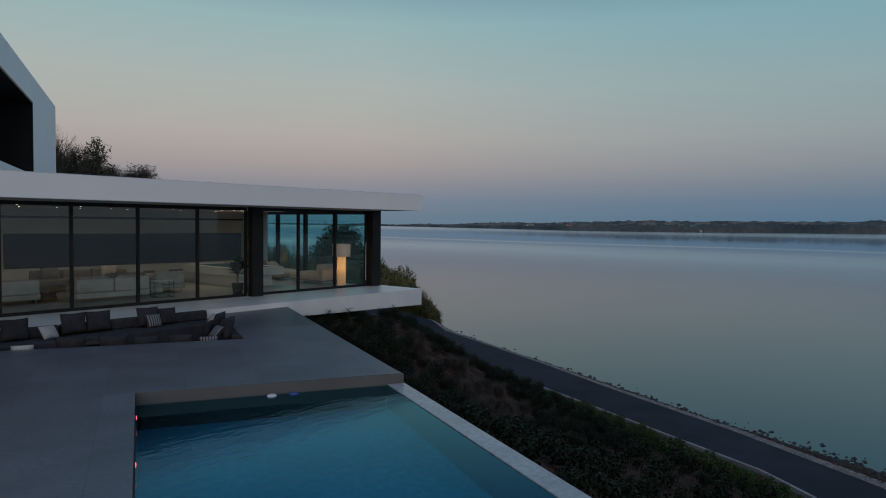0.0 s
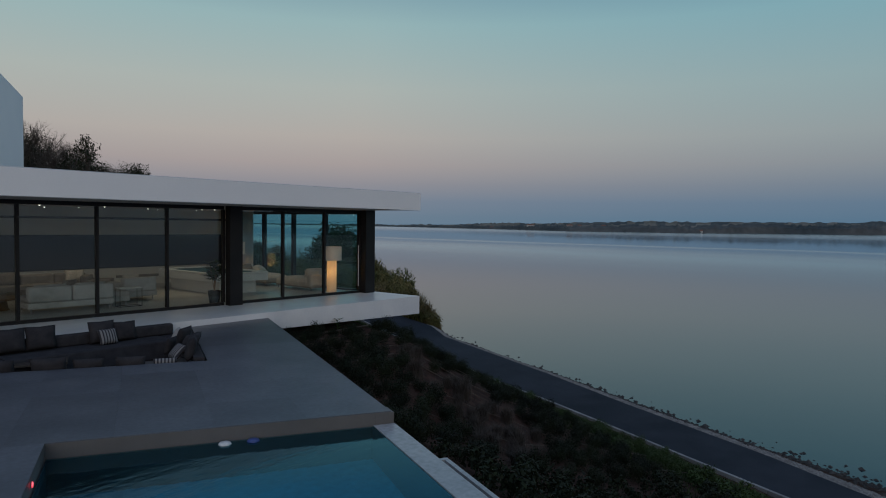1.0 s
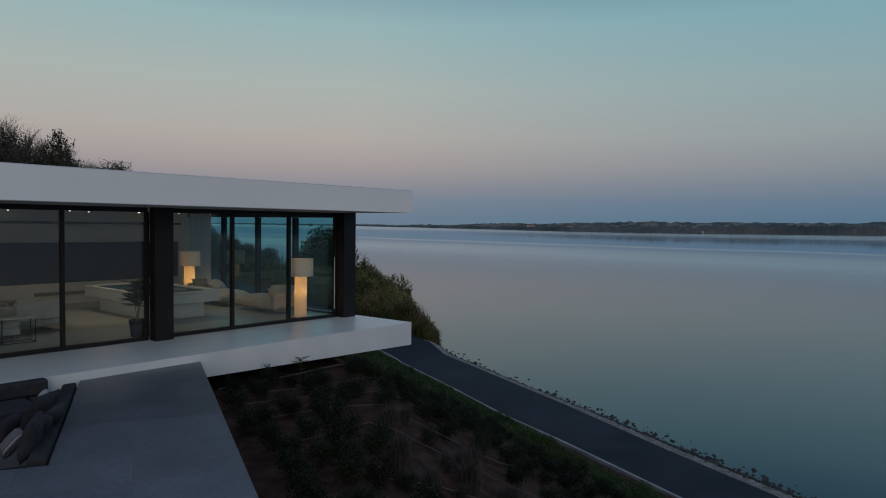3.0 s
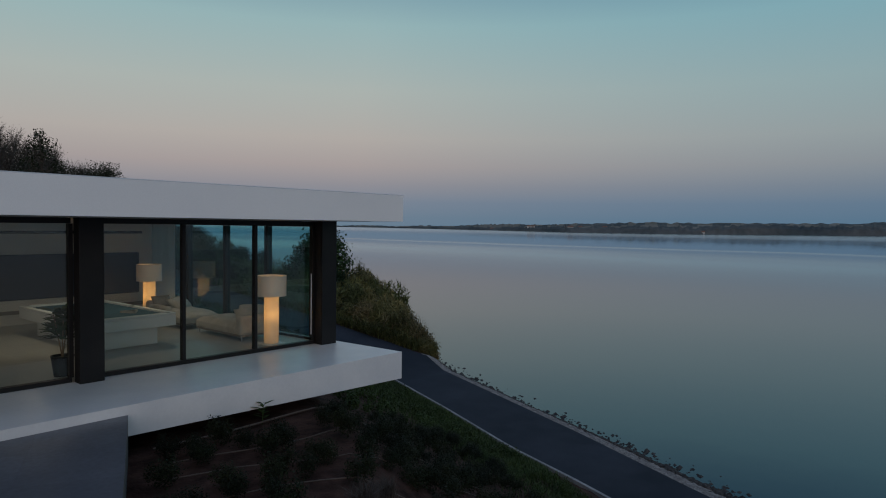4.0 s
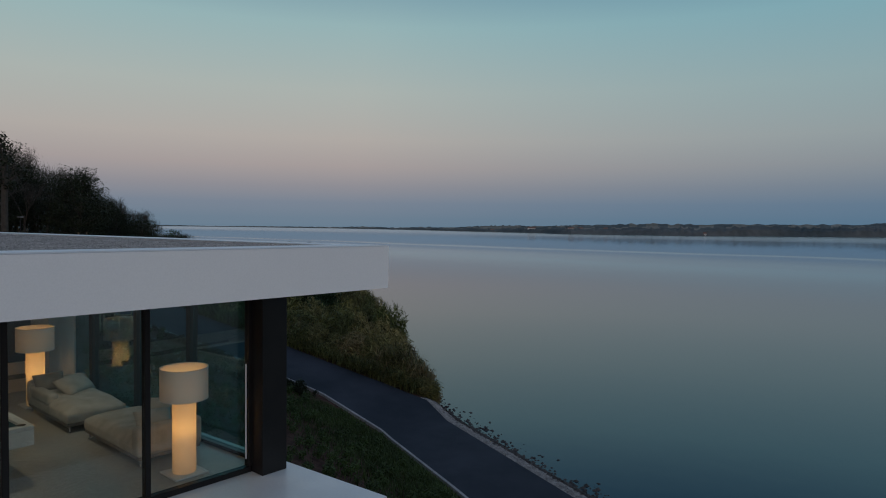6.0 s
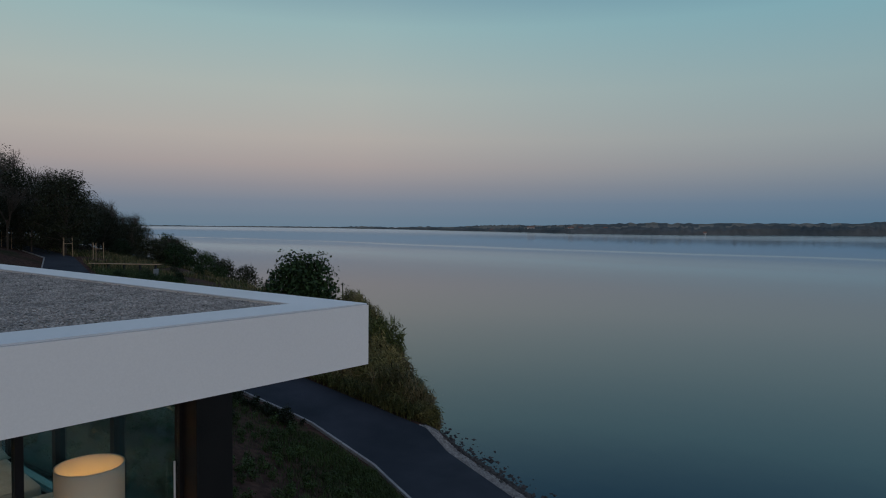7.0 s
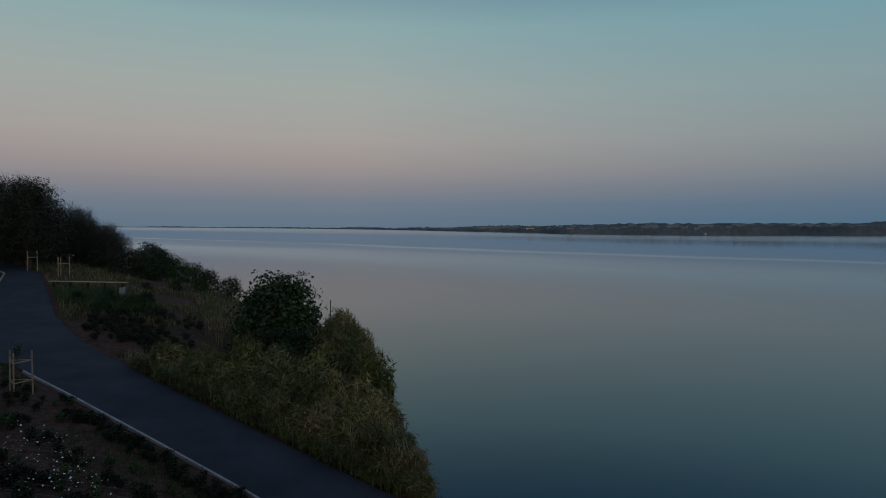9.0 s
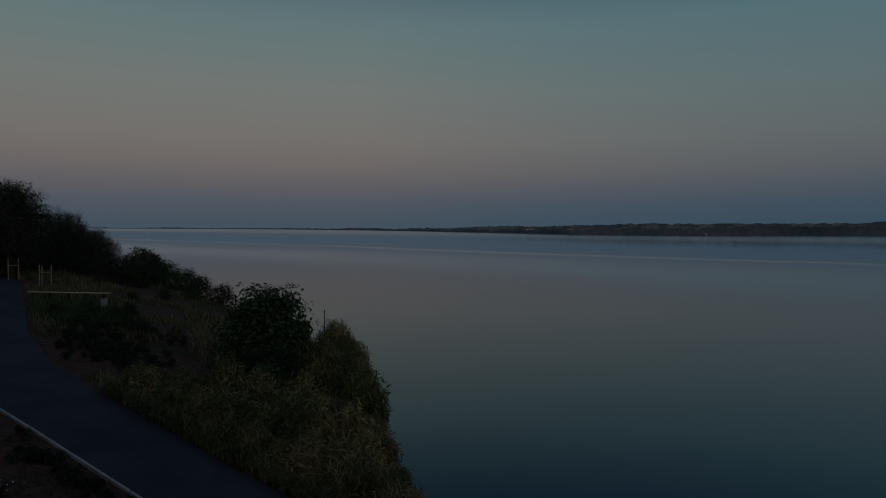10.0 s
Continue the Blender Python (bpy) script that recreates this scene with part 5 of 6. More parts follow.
n = 9000
y = RNG.uniform(-6, 37, n)
rx, sx = np.interp(y, RY, RX), np.interp(y, SY, SX)
x = rx + 0.4 + (sx - rx - 0.4) * np.abs(RNG.normal(0.75, 0.28, n))
rocks("shore_rocks", x, y, np.maximum(ground_z(x, y), WATER - 0.12) + 0.02, np.abs(RNG.normal(0.03, 0.035, n)) + 0.02, M["shore_rock"], "dark wet rocks along the water's edge", "rocks")
n = 1500
y = np.repeat(RNG.uniform(-4, 36, n // 5), 5) + RNG.normal(0, 0.35, n)
x = np.interp(y, SY, SX) - 0.25 + np.abs(RNG.normal(0, 0.5, n))
rocks("shore_boulders", x, y, np.full(n, WATER), np.abs(RNG.normal(0.035, 0.04, n)) + 0.035, M["shore_rock"], "single dark stones standing in the shallow water", "rocks")

# Reed belt on the bank.
def reed_patch(count, y0, y1, edge, inner, h0, h1):
    y = RNG.uniform(y0, y1, count)
    rx, sx = np.interp(y, RY, RX), np.interp(y, SY, SX)
    w = RNG.beta(1.3, 1.0, count)
    x = rx + inner + (sx + edge - rx - inner) * w
    clump = np.array([noise.noise((a * 0.35, b * 0.35, 7.0)) for a, b in zip(x, y)])
    ok = clump > -0.16
    x, y, clump = x[ok], y[ok], clump[ok]
    return x, y, np.maximum(ground_z(x, y), WATER - 0.1), RNG.uniform(h0, h1, len(x)) * (0.95 + 0.75 * clump)


def reeds(name, groups, leaves_per, mat, label, category="reeds"):
    sets = []
    for x, y, z, h in groups:
        b = np.column_stack([x, y, z])
        sets.append(blades(b, h, np.full(len(x), 0.022), np.abs(RNG.normal(0.15, 0.22, len(x)))))
        for _ in range(leaves_per):
            t = RNG.uniform(0.25, 0.92, len(x))
            lb = b + np.column_stack([RNG.normal(0, 0.03, len(x)), RNG.normal(0, 0.03, len(x)), h * t])
            sets.append(blades(lb, RNG.uniform(0.25, 0.60, len(x)), np.full(len(x), 0.032), RNG.uniform(0.5, 1.8, len(x))))
    v, f = join_sets(sets)
    return stuff(name, v, f, mat, label, category)


reeds("reed_bed", [reed_patch(1300, 34.3, 46, -0.3, 0.45, 0.6, 1.7), reed_patch(1500, 46, 62, 0.8, 7.5, 1.2, 2.5)], 5, M["reed"], "tan and olive reeds on the lake bank")
reeds("reed_bed", [reed_patch(900, 34.6, 48, -0.3, 0.3, 0.6, 1.6), reed_patch(700, 48, 66, 0.6, 8, 1.0, 2.0)], 5, M["reed_green"], "greener young reeds on the lake bank")
# Low fringe that leans over the edge of the path.
n = 1500
y = RNG.uniform(33.9, 52, n)
x = np.interp(y, RY, RX) + RNG.uniform(0.08, 0.75, n)
reeds("reed_fringe", [(x, y, ground_z(x, y) - 0.03, RNG.uniform(0.25, 0.8, n))], 4, M["reed_dusk"], "low dusky weeds fringing the asphalt path", "weeds")
# Rough growth on the upper bank.
n = 56000
y = RNG.uniform(46, 104, n)
rx, sx = np.interp(y, RY, RX), np.interp(y, SY, SX)
x = rx + 0.4 + (sx - rx) * RNG.random(n)
cl = np.array([noise.noise((a * 0.16, b * 0.16, 2.0)) for a, b in zip(x, y)])
ok = (cl > -0.08) & ~((y > 50) & (y < 68) & (x < rx + 0.45 * (sx - rx)) & (cl < 0.25))
x, y, cl = x[ok], y[ok], cl[ok]
half = RNG.random(len(x)) < 0.5
for sel, mt, lb in ((half, "reed", "dry tan grass on the upper bank"), (~half, "grass_green", "green weeds on the upper bank")):
    b = np.column_stack([x[sel], y[sel], ground_z(x[sel], y[sel]) - 0.03])
    v, f = blades(b, RNG.uniform(0.14, 0.68, len(b)) * (1 + cl[sel]), np.full(len(b), 0.035), RNG.uniform(0.2, 0.9, len(b)))
    stuff("bank_grass", v.tolist(), f, M[mt], lb, "grass")


# Leafy reed clumps along the bank.
M["reed_leaf"] = foliage("reed_leaf", (0.010, 0.013, 0.006), (0.180, 0.165, 0.074), each=True)


def reed_clump_mesh(seed):
    sets = []
    n = 150
    ang, rad = RNG.uniform(0, 6.28, n), 0.75 * np.sqrt(RNG.random(n))
    b = np.column_stack([rad * np.cos(ang), rad * np.sin(ang), np.zeros(n)])
    h = RNG.uniform(1.3, 2.5, n) * (1.1 - 0.4 * rad)
    sets.append(blades(b, h, np.full(n, 0.02), np.abs(RNG.normal(0.12, 0.15, n))))
    for _ in range(12):
        t = RNG.uniform(0.3, 1.0, n)
        lb = b * (1 + 0.25 * t)[:, None] + np.column_stack([RNG.normal(0, 0.10, n), RNG.normal(0, 0.10, n), h * t])
        d = RNG.normal(0, 1, (n, 3))
        v, f = cards(lb, d, 0.21, 0.1, 0.13)
        sets.append((v, f))
    # Feathery plumes on the tallest stems.
    tall = np.argsort(h)[-26:]
    for _ in range(9):
        lb = b[tall] + np.column_stack([RNG.normal(0.06, 0.035, 26), RNG.normal(0, 0.035, 26), h[tall] * RNG.uniform(0.93, 1.06, 26)])
        sets.append(cards(lb, RNG.normal(0, 1, (26, 3)), 0.07, 0.0, 0.16))
    v, f = join_sets(sets)
    return mesh_from("reed_clump", v, f, M[("reed_leaf", "reed", "reed_dusk", "reed_leaf", "reed_dusk", "reed_green")[seed]])


CLUMPS = [reed_clump_mesh(i) for i in range(6)]
made_clumps = 0
while made_clumps < 175:
    y = float(RNG.uniform(33.8, 62))
    rx, sx = float(np.interp(y, RY, RX)), float(np.interp(y, SY, SX))
    x = rx + 0.9 + (sx - rx - 0.9) * float(RNG.random())
    if y > 45 and x < rx + (sx - rx) * min(0.55, 0.12 * (y - 45)):
        continue
    if 41 < y < 55 and abs((x - 39.5) * 0.84 - (y - 47.0) * 0.54) < 1.5 and RNG.random() < 0.85:
        continue
    if y < 44 and x > sx - 0.5:
        continue
    if abs((x - 42.6) * 0.66 - (y - 51.5) * 0.75) < 2.6 and math.hypot(x - 43.4, y - 52.6) < 4.6:
        continue
    made_clumps += 1
    c = new("reed_clump", CLUMPS[((0, 1, 3, 4) if y < 41.5 else (2, 4, 5, 0))[made_clumps % 4]])
    s_ = float(RNG.choice((0.6, 0.75, 0.9, 1.05, 1.25))) * min(1.0, 0.60 + 0.042 * (y - 34))
    c.matrix_basis = Matrix.Translation((x, y, max(float(ground_z(x, y)), WATER) - 0.08)) @ Matrix.Rotation(float(RNG.uniform(0, 6.28)), 4, "Z") @ Matrix.Diagonal((s_ * 1.0, s_ * 1.0, s_ * float(RNG.choice((0.45, 0.6, 0.8, 1.0, 1.35))), 1))
    tagged(c, "leafy clump of olive and tan reeds on the bank", "reeds", "reed clumps")


# A hedge of lower reeds follows the edge of the path.
for i in range(46):
    y = 38.0 + 0.28 * i + float(RNG.uniform(-0.2, 0.2))
    x = float(np.interp(y, RY, RX)) + float(RNG.uniform(0.9, 3.4))
    c = new("reed_clump", CLUMPS[(4, 0, 2, 3, 5)[i % 5]])
    s_ = float(RNG.uniform(0.55, 0.85))
    c.matrix_basis = Matrix.Translation((x, y, float(ground_z(x, y)) - 0.08)) @ Matrix.Rotation(float(RNG.uniform(0, 6.28)), 4, "Z") @ Matrix.Diagonal((s_, s_, s_ * float(RNG.uniform(0.7, 1.0)), 1))
    tagged(c, "olive reed clump in the hedge beside the path", "reeds", "reed clumps")
for i in range(26):
    y = 52.0 + 0.46 * i + float(RNG.uniform(-0.2, 0.2))
    x = float(np.interp(y, SY, SX)) + float(RNG.uniform(-0.9, 0.7)) + (0.7 if y > 56.5 else 0.0)
    c = new("reed_clump", CLUMPS[(0, 1, 3, 5)[i % 4]])
    s_ = float(RNG.uniform(0.8, 1.1))
    c.matrix_basis = Matrix.Translation((x, y, max(float(ground_z(x, y)), WATER) - 0.08)) @ Matrix.Rotation(float(RNG.uniform(0, 6.28)), 4, "Z") @ Matrix.Diagonal((s_, s_, s_ * (1.45 if y > 56.5 else 1.0), 1))
    tagged(c, "tall reed clump standing at the water's edge", "reeds", "reed clumps")


# Trees and bushes.
def tree_meshes(seed, height, width, trunk_h, leaves, leaf_size, mat, lobes=14, bare=0):
    rng = random.Random(seed)
    bm = bmesh.new()
    top = Vector((rng.uniform(-0.4, 0.4), rng.uniform(-0.4, 0.4), height * 0.75))
    tube(bm, (0, 0, -0.4), (0.1, 0.05, trunk_h), 0.028 * height, 0.02 * height, 8)
    tube(bm, (0.1, 0.05, trunk_h), top, 0.02 * height, 0.005 * height, 7)
    sets = []
    for k in range(lobes):
        a = k * 2.39996 + seed
        t = (k + 0.5) / lobes
        zz = trunk_h * 0.7 + (height * 0.92 - trunk_h * 0.7) * t
        rr = width / 2 * math.sin(math.pi * min(1, 0.18 + 0.74 * t)) * rng.uniform(0.45, 0.85)
        c = (rr * math.cos(a), rr * math.sin(a), zz)
        tube(bm, (0.1 * (1 - t), 0, trunk_h * 0.8 + (zz - trunk_h) * 0.45), c, 0.008 * height, 0.003 * height, 5)
        r0 = width * rng.uniform(0.17, 0.27)
        p, d = blob_points(leaves // lobes, c, (r0, r0, r0 * 0.8), 0.35)
        sets.append(cards(p, d, leaf_size, 0.25))
    for k in range(bare):
        a = k * 2.1 + seed
        b0 = Vector((0.25 * width * math.cos(a), 0.25 * width * math.sin(a), height * 0.78))
        for q in range(4):
            e = b0 + Vector((rng.uniform(-0.7, 0.7), rng.uniform(-0.7, 0.7), rng.uniform(1.0, 2.6)))
            tube(bm, b0, e, 0.035, 0.012, 4)
            for w in range(3):
                m_ = b0.lerp(e, rng.uniform(0.4, 0.9))
                tube(bm, m_, m_ + Vector((rng.uniform(-0.6, 0.6), rng.uniform(-0.6, 0.6), rng.uniform(0.3, 0.9))), 0.015, 0.006, 3)
    tm = bpy.data.meshes.new("trunk")
    bm.to_mesh(tm)
    bm.free()
    tm.materials.append(M["bark"])
    v, f = join_sets(sets)
    return tm, mesh_from("crown", v, f, mat)


def plant_tree(name, meshes, x, y, s, label, category, group, sink=0.0, z=None):
    t = thing(name, label, category, group, Matrix.Translation((x, y, (float(ground_z(x, y)) if z is None else z) - sink)) @ Matrix.Rotation(float(RNG.uniform(0, 6.28)), 4, "Z") @ Matrix.Scale(s, 4))
    for nm, me in zip(("trunk", "crown"), meshes):
        o = new(nm, me)
        o.parent = t
    return t


TREES = [tree_meshes(1, 9.0, 7.5, 2.2, 15000, 0.082, M["tree_leaf"], 26, 4), tree_meshes(2, 8.0, 7.0, 1.6, 14000, 0.082, M["tree_leaf"], 24, 9), tree_meshes(3, 10.0, 7.0, 2.6, 14000, 0.082, M["tree_leaf"], 28, 10)]
BUSH = [tree_meshes(7, 3.6, 4.2, 0.4, 3000, 0.112, M["bush_leaf"], 14), tree_meshes(8, 3.0, 4.4, 0.3, 3000, 0.112, M["tree_leaf"], 13)]
BIGBUSH = tree_meshes(9, 6.4, 7.0, 0.6, 11000, 0.15, M["bush_leaf"], 30)
plant_tree("tree", BIGBUSH, 44.2, 54.0, 1.0, "dense dark green broadleaf tree on the bank", "tree", "", 0.85)
for x, y, s in ((43.6, 48.2, 0.62), (47.6, 54.6, 0.7), (42.4, 51.0, 0.6), (48.8, 57.5, 0.72), (40.4, 46.6, 0.42), (38.2, 38.4, 0.5), (40.2, 40.6, 0.52), (36.9, 41.2, 0.4), (43.8, 44.4, 0.5), (38.6, 43.6, 0.36), (50.6, 60.5, 0.6), (46.5, 47.5, 0.5), (36.4, 36.6, 0.34), (39.4, 37.6, 0.42), (41.8, 42.4, 0.5), (37.4, 45.4, 0.36), (35.8, 47.6, 0.34), (45.2, 45.8, 0.45), (44.8, 50.2, 0.6), (41.4, 48.8, 0.5), (49.6, 52.6, 0.55), (52.0, 58.0, 0.6), (35.7, 39.0, 0.36), (37.6, 36.2, 0.38), (38.9, 41.9, 0.5), (36.0, 43.8, 0.4), (40.9, 44.0, 0.5), (40.0, 38.9, 0.46), (42.6, 50.4, 0.85), (41.0, 49.2, 0.6), (39.9, 47.6, 0.55), (41.8, 51.6, 0.7), (43.4, 52.0, 0.9), (45.6, 51.4, 0.8), (39.6, 70.2, 0.42), (41.2, 69.0, 0.38), (38.4, 68.2, 0.36), (42.8, 70.6, 0.4), (37.6, 70.8, 0.34)):
    plant_tree("bush", BUSH[0], x, y, s, "dark green leafy bush among the reeds", "bush", "bank bushes", 0.3)
for i, (x, y, s) in enumerate([(53.5, 68, 0.36), (60, 82, 0.55), (57, 88, 0.55), (63, 92, 1.0), (60, 98, 0.9), (66, 103, 1.1), (62, 108, 1.2), (58, 104, 1.0), (69, 112, 1.1), (55, 112, 1.3), (64, 116, 1.4), (72, 126, 1.4), (50, 100, 0.7), (52, 96, 1.05), (54.5, 95, 0.9), (48, 90, 0.4), (52, 84, 0.4), (47, 80, 0.35), (76, 140, 1.6)]):
    plant_tree("bush", BUSH[i % 2], x, y, s, "dark leafy bush on the lake bank", "bush", "bank bushes", 0.3)
HILL = [(28, 104, 1.7), (33, 108, 1.65), (37.5, 106, 1.5), (41, 110, 1.45), (44.5, 108, 1.25), (47.5, 112, 1.2), (51, 114, 1.05), (54, 118, 1.0), (23, 100, 1.7), (18, 97, 1.8), (30, 116, 1.8), (36, 118, 1.7), (42, 120, 1.5), (12, 95, 1.8), (48, 122, 1.3), (26, 112, 1.8),
        (39, 101, 1.0), (43.5, 102, 0.85), (34, 99, 1.1), (6, 90, 1.6), (57, 124, 1.0), (20, 108, 1.8), (60, 130, 1.0), (0, 84, 1.5), (-8, 80, 1.5), (47, 106, 0.9), (51, 108, 0.8), (55, 113, 0.85), (59, 118, 0.8), (53, 104, 0.75), (56, 108, 0.7), (57, 103, 0.55), (60, 106, 0.55)]
for i, (x, y, s) in enumerate(HILL):
    plant_tree("tree", TREES[i % 3], x, y, s * (0.79 if x < 46 and y < 113 else 0.82), ("tall dark tree on the wooded hill", "dark hill tree with thin bare upper twigs", "tall hill tree with bare twigs above the crown")[i % 3], "tree", "hill trees", 0.3)



def bare_tree_mesh(seed, height):
    """A leafless tree: limbs that fork into ever finer twigs."""
    rng = random.Random(seed)
    bm = bmesh.new()

    def grow(a, d, length, r, depth):
        b = a + d * length
        tube(bm, a, b, r, r * 0.68, 6 if depth > 3 else 3)
        if depth == 0:
            return
        for _ in range(3 if depth > 2 else 5):
            side = Vector((rng.uniform(-1, 1), rng.uniform(-1, 1), rng.uniform(-0.15, 0.6)))
            grow(a.lerp(b, rng.uniform(0.55, 1.0)), (d + 0.75 * side).normalized(), length * rng.uniform(0.55, 0.8), r * 0.55, depth - 1)

    grow(Vector((0, 0, -0.3)), Vector((0.04, 0.02, 1)).normalized(), height * 0.34, 0.012 * height, 5)
    me = bpy.data.meshes.new("trunk")
    bm.to_mesh(me)
    bm.free()
    me.materials.append(M["bark"])
    return me


BARE = [bare_tree_mesh(4, 12.0), bare_tree_mesh(6, 10.0)]
for i, (x, y, s) in enumerate(((30.3, 90.0, 1.22), (27.5, 88.0, 1.2), (33.2, 95.0, 1.15), (36.5, 97.0, 1.05), (24.0, 86.0, 1.25), (39.4, 99.0, 1.0), (31.6, 93.0, 1.1))):
    t = thing("bare_tree", "leafless tree with fine brown twigs on the hill", "tree", "bare hill trees", Matrix.Translation((x, y, float(ground_z(x, y)))) @ Matrix.Rotation(i * 1.3, 4, "Z") @ Matrix.Scale(s, 4))
    o = new("trunk", BARE[i % 2])
    o.parent = t
plant_tree("tree", tree_meshes(15, 9.0, 7.0, 1.8, 15000, 0.095, M["tree_leaf"], 26), 41.5, 95.0, 1.10, "round leafy tree at the end of the wooded hill", "tree", "hill trees", 0.3)
# A slender tree with an open, wind-bent crown.
plant_tree("tree", tree_meshes(12, 11.6, 3.8, 8.6, 1100, 0.13, M["tree_leaf"], 11), 30.0, 80.0, 1.0, "slender open tree above the path", "tree", "hill trees", 0.3)


for k in range(26):
    y = 35.2 + 0.62 * k + float(RNG.uniform(-0.3, 0.3))
    rx, sx = float(np.interp(y, RY, RX)), float(np.interp(y, SY, SX))
    x = rx + 0.9 + (sx - rx - 1.6) * float(RNG.uniform(0.1, 1.0))
    plant_tree("bush", BUSH[k % 2], x, y, float(RNG.choice((0.3, 0.38, 0.46, 0.56))), "dark green leafy bush among the reeds", "bush", "bank bushes", 0.15)


# Saplings held by wooden stakes.
def staked_sapling(x, y, s=1.0, leafy=True):
    t = thing("staked_sapling", "young sapling tied between pale wooden stakes", "sapling", "staked saplings", Matrix.Translation((x, y, float(ground_z(x, y)) - 0.05)) @ Matrix.Rotation(float(RNG.uniform(-0.4, 0.4)), 4, "Z") @ Matrix.Scale(s, 4))
    c = [(-0.45, -0.35), (0.45, -0.35), (0.0, 0.5)]
    for px, py in c:
        part("stake", tube(bmesh.new(), (px, py, -0.2), (px * 0.95, py * 0.95, 1.9), 0.035, 0.035, 8), M["stake_wood"], t)
    for h in ((0.55, 1.45) if leafy else (1.3,)):
        for (ax, ay), (bx, by) in zip(c, c[1:] + c[:1]):
            part("crossbar", tube(bmesh.new(), (ax, ay, h), (bx, by, h), 0.022, 0.022, 6), M["stake_wood"], t)
    part("trunk", tube(bmesh.new(), (0, 0, -0.1), (0.03, 0.02, 2.1), 0.022, 0.008, 6), M["bark"], t)
    if leafy:
        p, d = blob_points(160, (0.02, 0.02, 1.9), (0.28, 0.28, 0.45), 0.2)
        vv, ff = cards(p, d, 0.045, 0.2)
        o = new("crown", mesh_from("crown", vv.tolist(), ff.tolist(), M["bush_leaf"]))
        o.parent = t


for x, y, s in ((27.5, 49.3, 0.96), (25.2, 45.3, 1.0), (24.3, 47.4, 1.0), (41.6, 85.9, 1.1), (40.7, 92.0, 1.1), (37.5, 101, 1.1)):
    staked_sapling(x, y, s, s < 1.1)

# White flowers in the mulch by the path.
sets = []
for cx, cy in ((26.2, 41.3), (25.3, 40.0), (26.9, 42.6), (24.6, 38.6), (25.8, 43.6), (25.6, 41.6), (24.8, 40.8), (25.9, 39.2), (24.2, 39.6), (25.4, 38.0), (24.6, 37.3), (25.9, 37.2), (26.3, 38.4), (23.9, 36.6), (25.0, 36.4), (26.6, 40.2), (23.6, 38.2)):
    p = np.column_stack([RNG.normal(cx, 0.35, 26), RNG.normal(cy, 0.35, 26), np.zeros(26)])[:14]
    p[:, 2] = ground_z(p[:, 0], p[:, 1]) + RNG.uniform(0.15, 0.35, 14)
    sets.append(cards(p, np.tile([0, 0, 1.0], (14, 1)), 0.028, 0.5, 1.0))
v, f = join_sets(sets)
M["petal"] = two_scale("white_petal", (0.6, 0.6, 0.58), (0.75, 0.75, 0.72), 30, 3, 0.8).m
stuff("white_flowers", v, f, M["petal"], "scattered small white flowers in the mulch", "flowers")

# Long low bench on the bank, wooden seat and pale end wall.
ba, bb = Vector((38.5, 79.4)), Vector((42.5, 73.4))
bl = (bb - ba).length
bn = thing("park_bench", "long low bench with wooden slats and pale concrete ends", "bench", m=Matrix.Translation((ba.x, ba.y, float(ground_z(40.5, 76.4)))) @ Matrix.Rotation(math.atan2(bb.y - ba.y, bb.x - ba.x), 4, "Z"))
for k in range(3):
    part("slat", new_box(0.0, -0.34 + 0.16 * k, 0.86, bl, -0.22 + 0.16 * k, 0.92, 0.008, 1), M["stake_wood"], bn)
part("end_wall", new_box(bl - 0.11, -1.15, -0.3, bl, -0.40, 0.52, 0.02, 1), M["kerb"], bn)
for k in range(5):
    part("support", new_box(0.3 + 1.6 * k, -0.24, -0.6, 0.4 + 1.6 * k, 0.02, 0.85, 0.01, 1), M["black_metal"], bn)

# Tall green growth before the bench.
n = 9000
x, y = RNG.normal(39.6, 1.7, n), RNG.normal(71.8, 2.1, n)
ok = (x > np.interp(y, RY, RX) + 0.4)
x, y = x[ok], y[ok]
v, f = blades(np.column_stack([x, y, ground_z(x, y) - 0.03]), RNG.uniform(0.3, 0.95, len(x)), np.full(len(x), 0.03), RNG.uniform(0.2, 0.9, len(x)))
stuff("tall_grass", v.tolist(), f, M["grass_green"], "tall green growth before the park bench", "grass")

# Path lamp on the hill bend.
lx, ly = 30.3, 76.5
lp = thing("path_lamp", "slim dark path lamp with a flat head", "street lamp", m=Matrix.Translation((lx, ly, float(ground_z(lx, ly)))))
part("pole", tube(bmesh.new(), (0, 0, -0.2), (0, 0, 3.6), 0.05, 0.04, 10), M["black_metal"], lp)
head = part("head", new_box(-0.12, -0.45, 3.6, 0.12, 0.45, 3.66, 0.015), M["chrome"], lp)
part("lens", new_box(-0.09, -0.40, 3.590, 0.09, 0.40, 3.599, 0.003), M["lacquer"], head, "pale lens under the head")

# Jetty roof by the bank.
bm = new_box(-1.6, -0.8, 0, 1.6, 0.8, 0.06, 0.01)
jt = thing("landing_stage", "pale landing stage behind the bank bushes", "jetty", m=Matrix.Translation((55.5, 74.0, -1.55)) @ Matrix.Rotation(0.9, 4, "Z"))
part("boards", bm, M["kerb"], jt)
for ax in (-1.4, 1.4):
    part("post", tube(bmesh.new(), (ax, 0, -3.8), (ax, 0, 0.0), 0.06, 0.06, 8), M["bark"], jt)

# Slim marker post at the water's edge.
mp = thing("marker_post", "slim green marker post at the water's edge", "post", m=Matrix.Translation((58.6, 66.4, WATER - 0.5)))
part("pole", tube(bmesh.new(), (0, 0, 0), (0, 0, 4.4), 0.05, 0.045, 8), M["shrub_green"], mp)
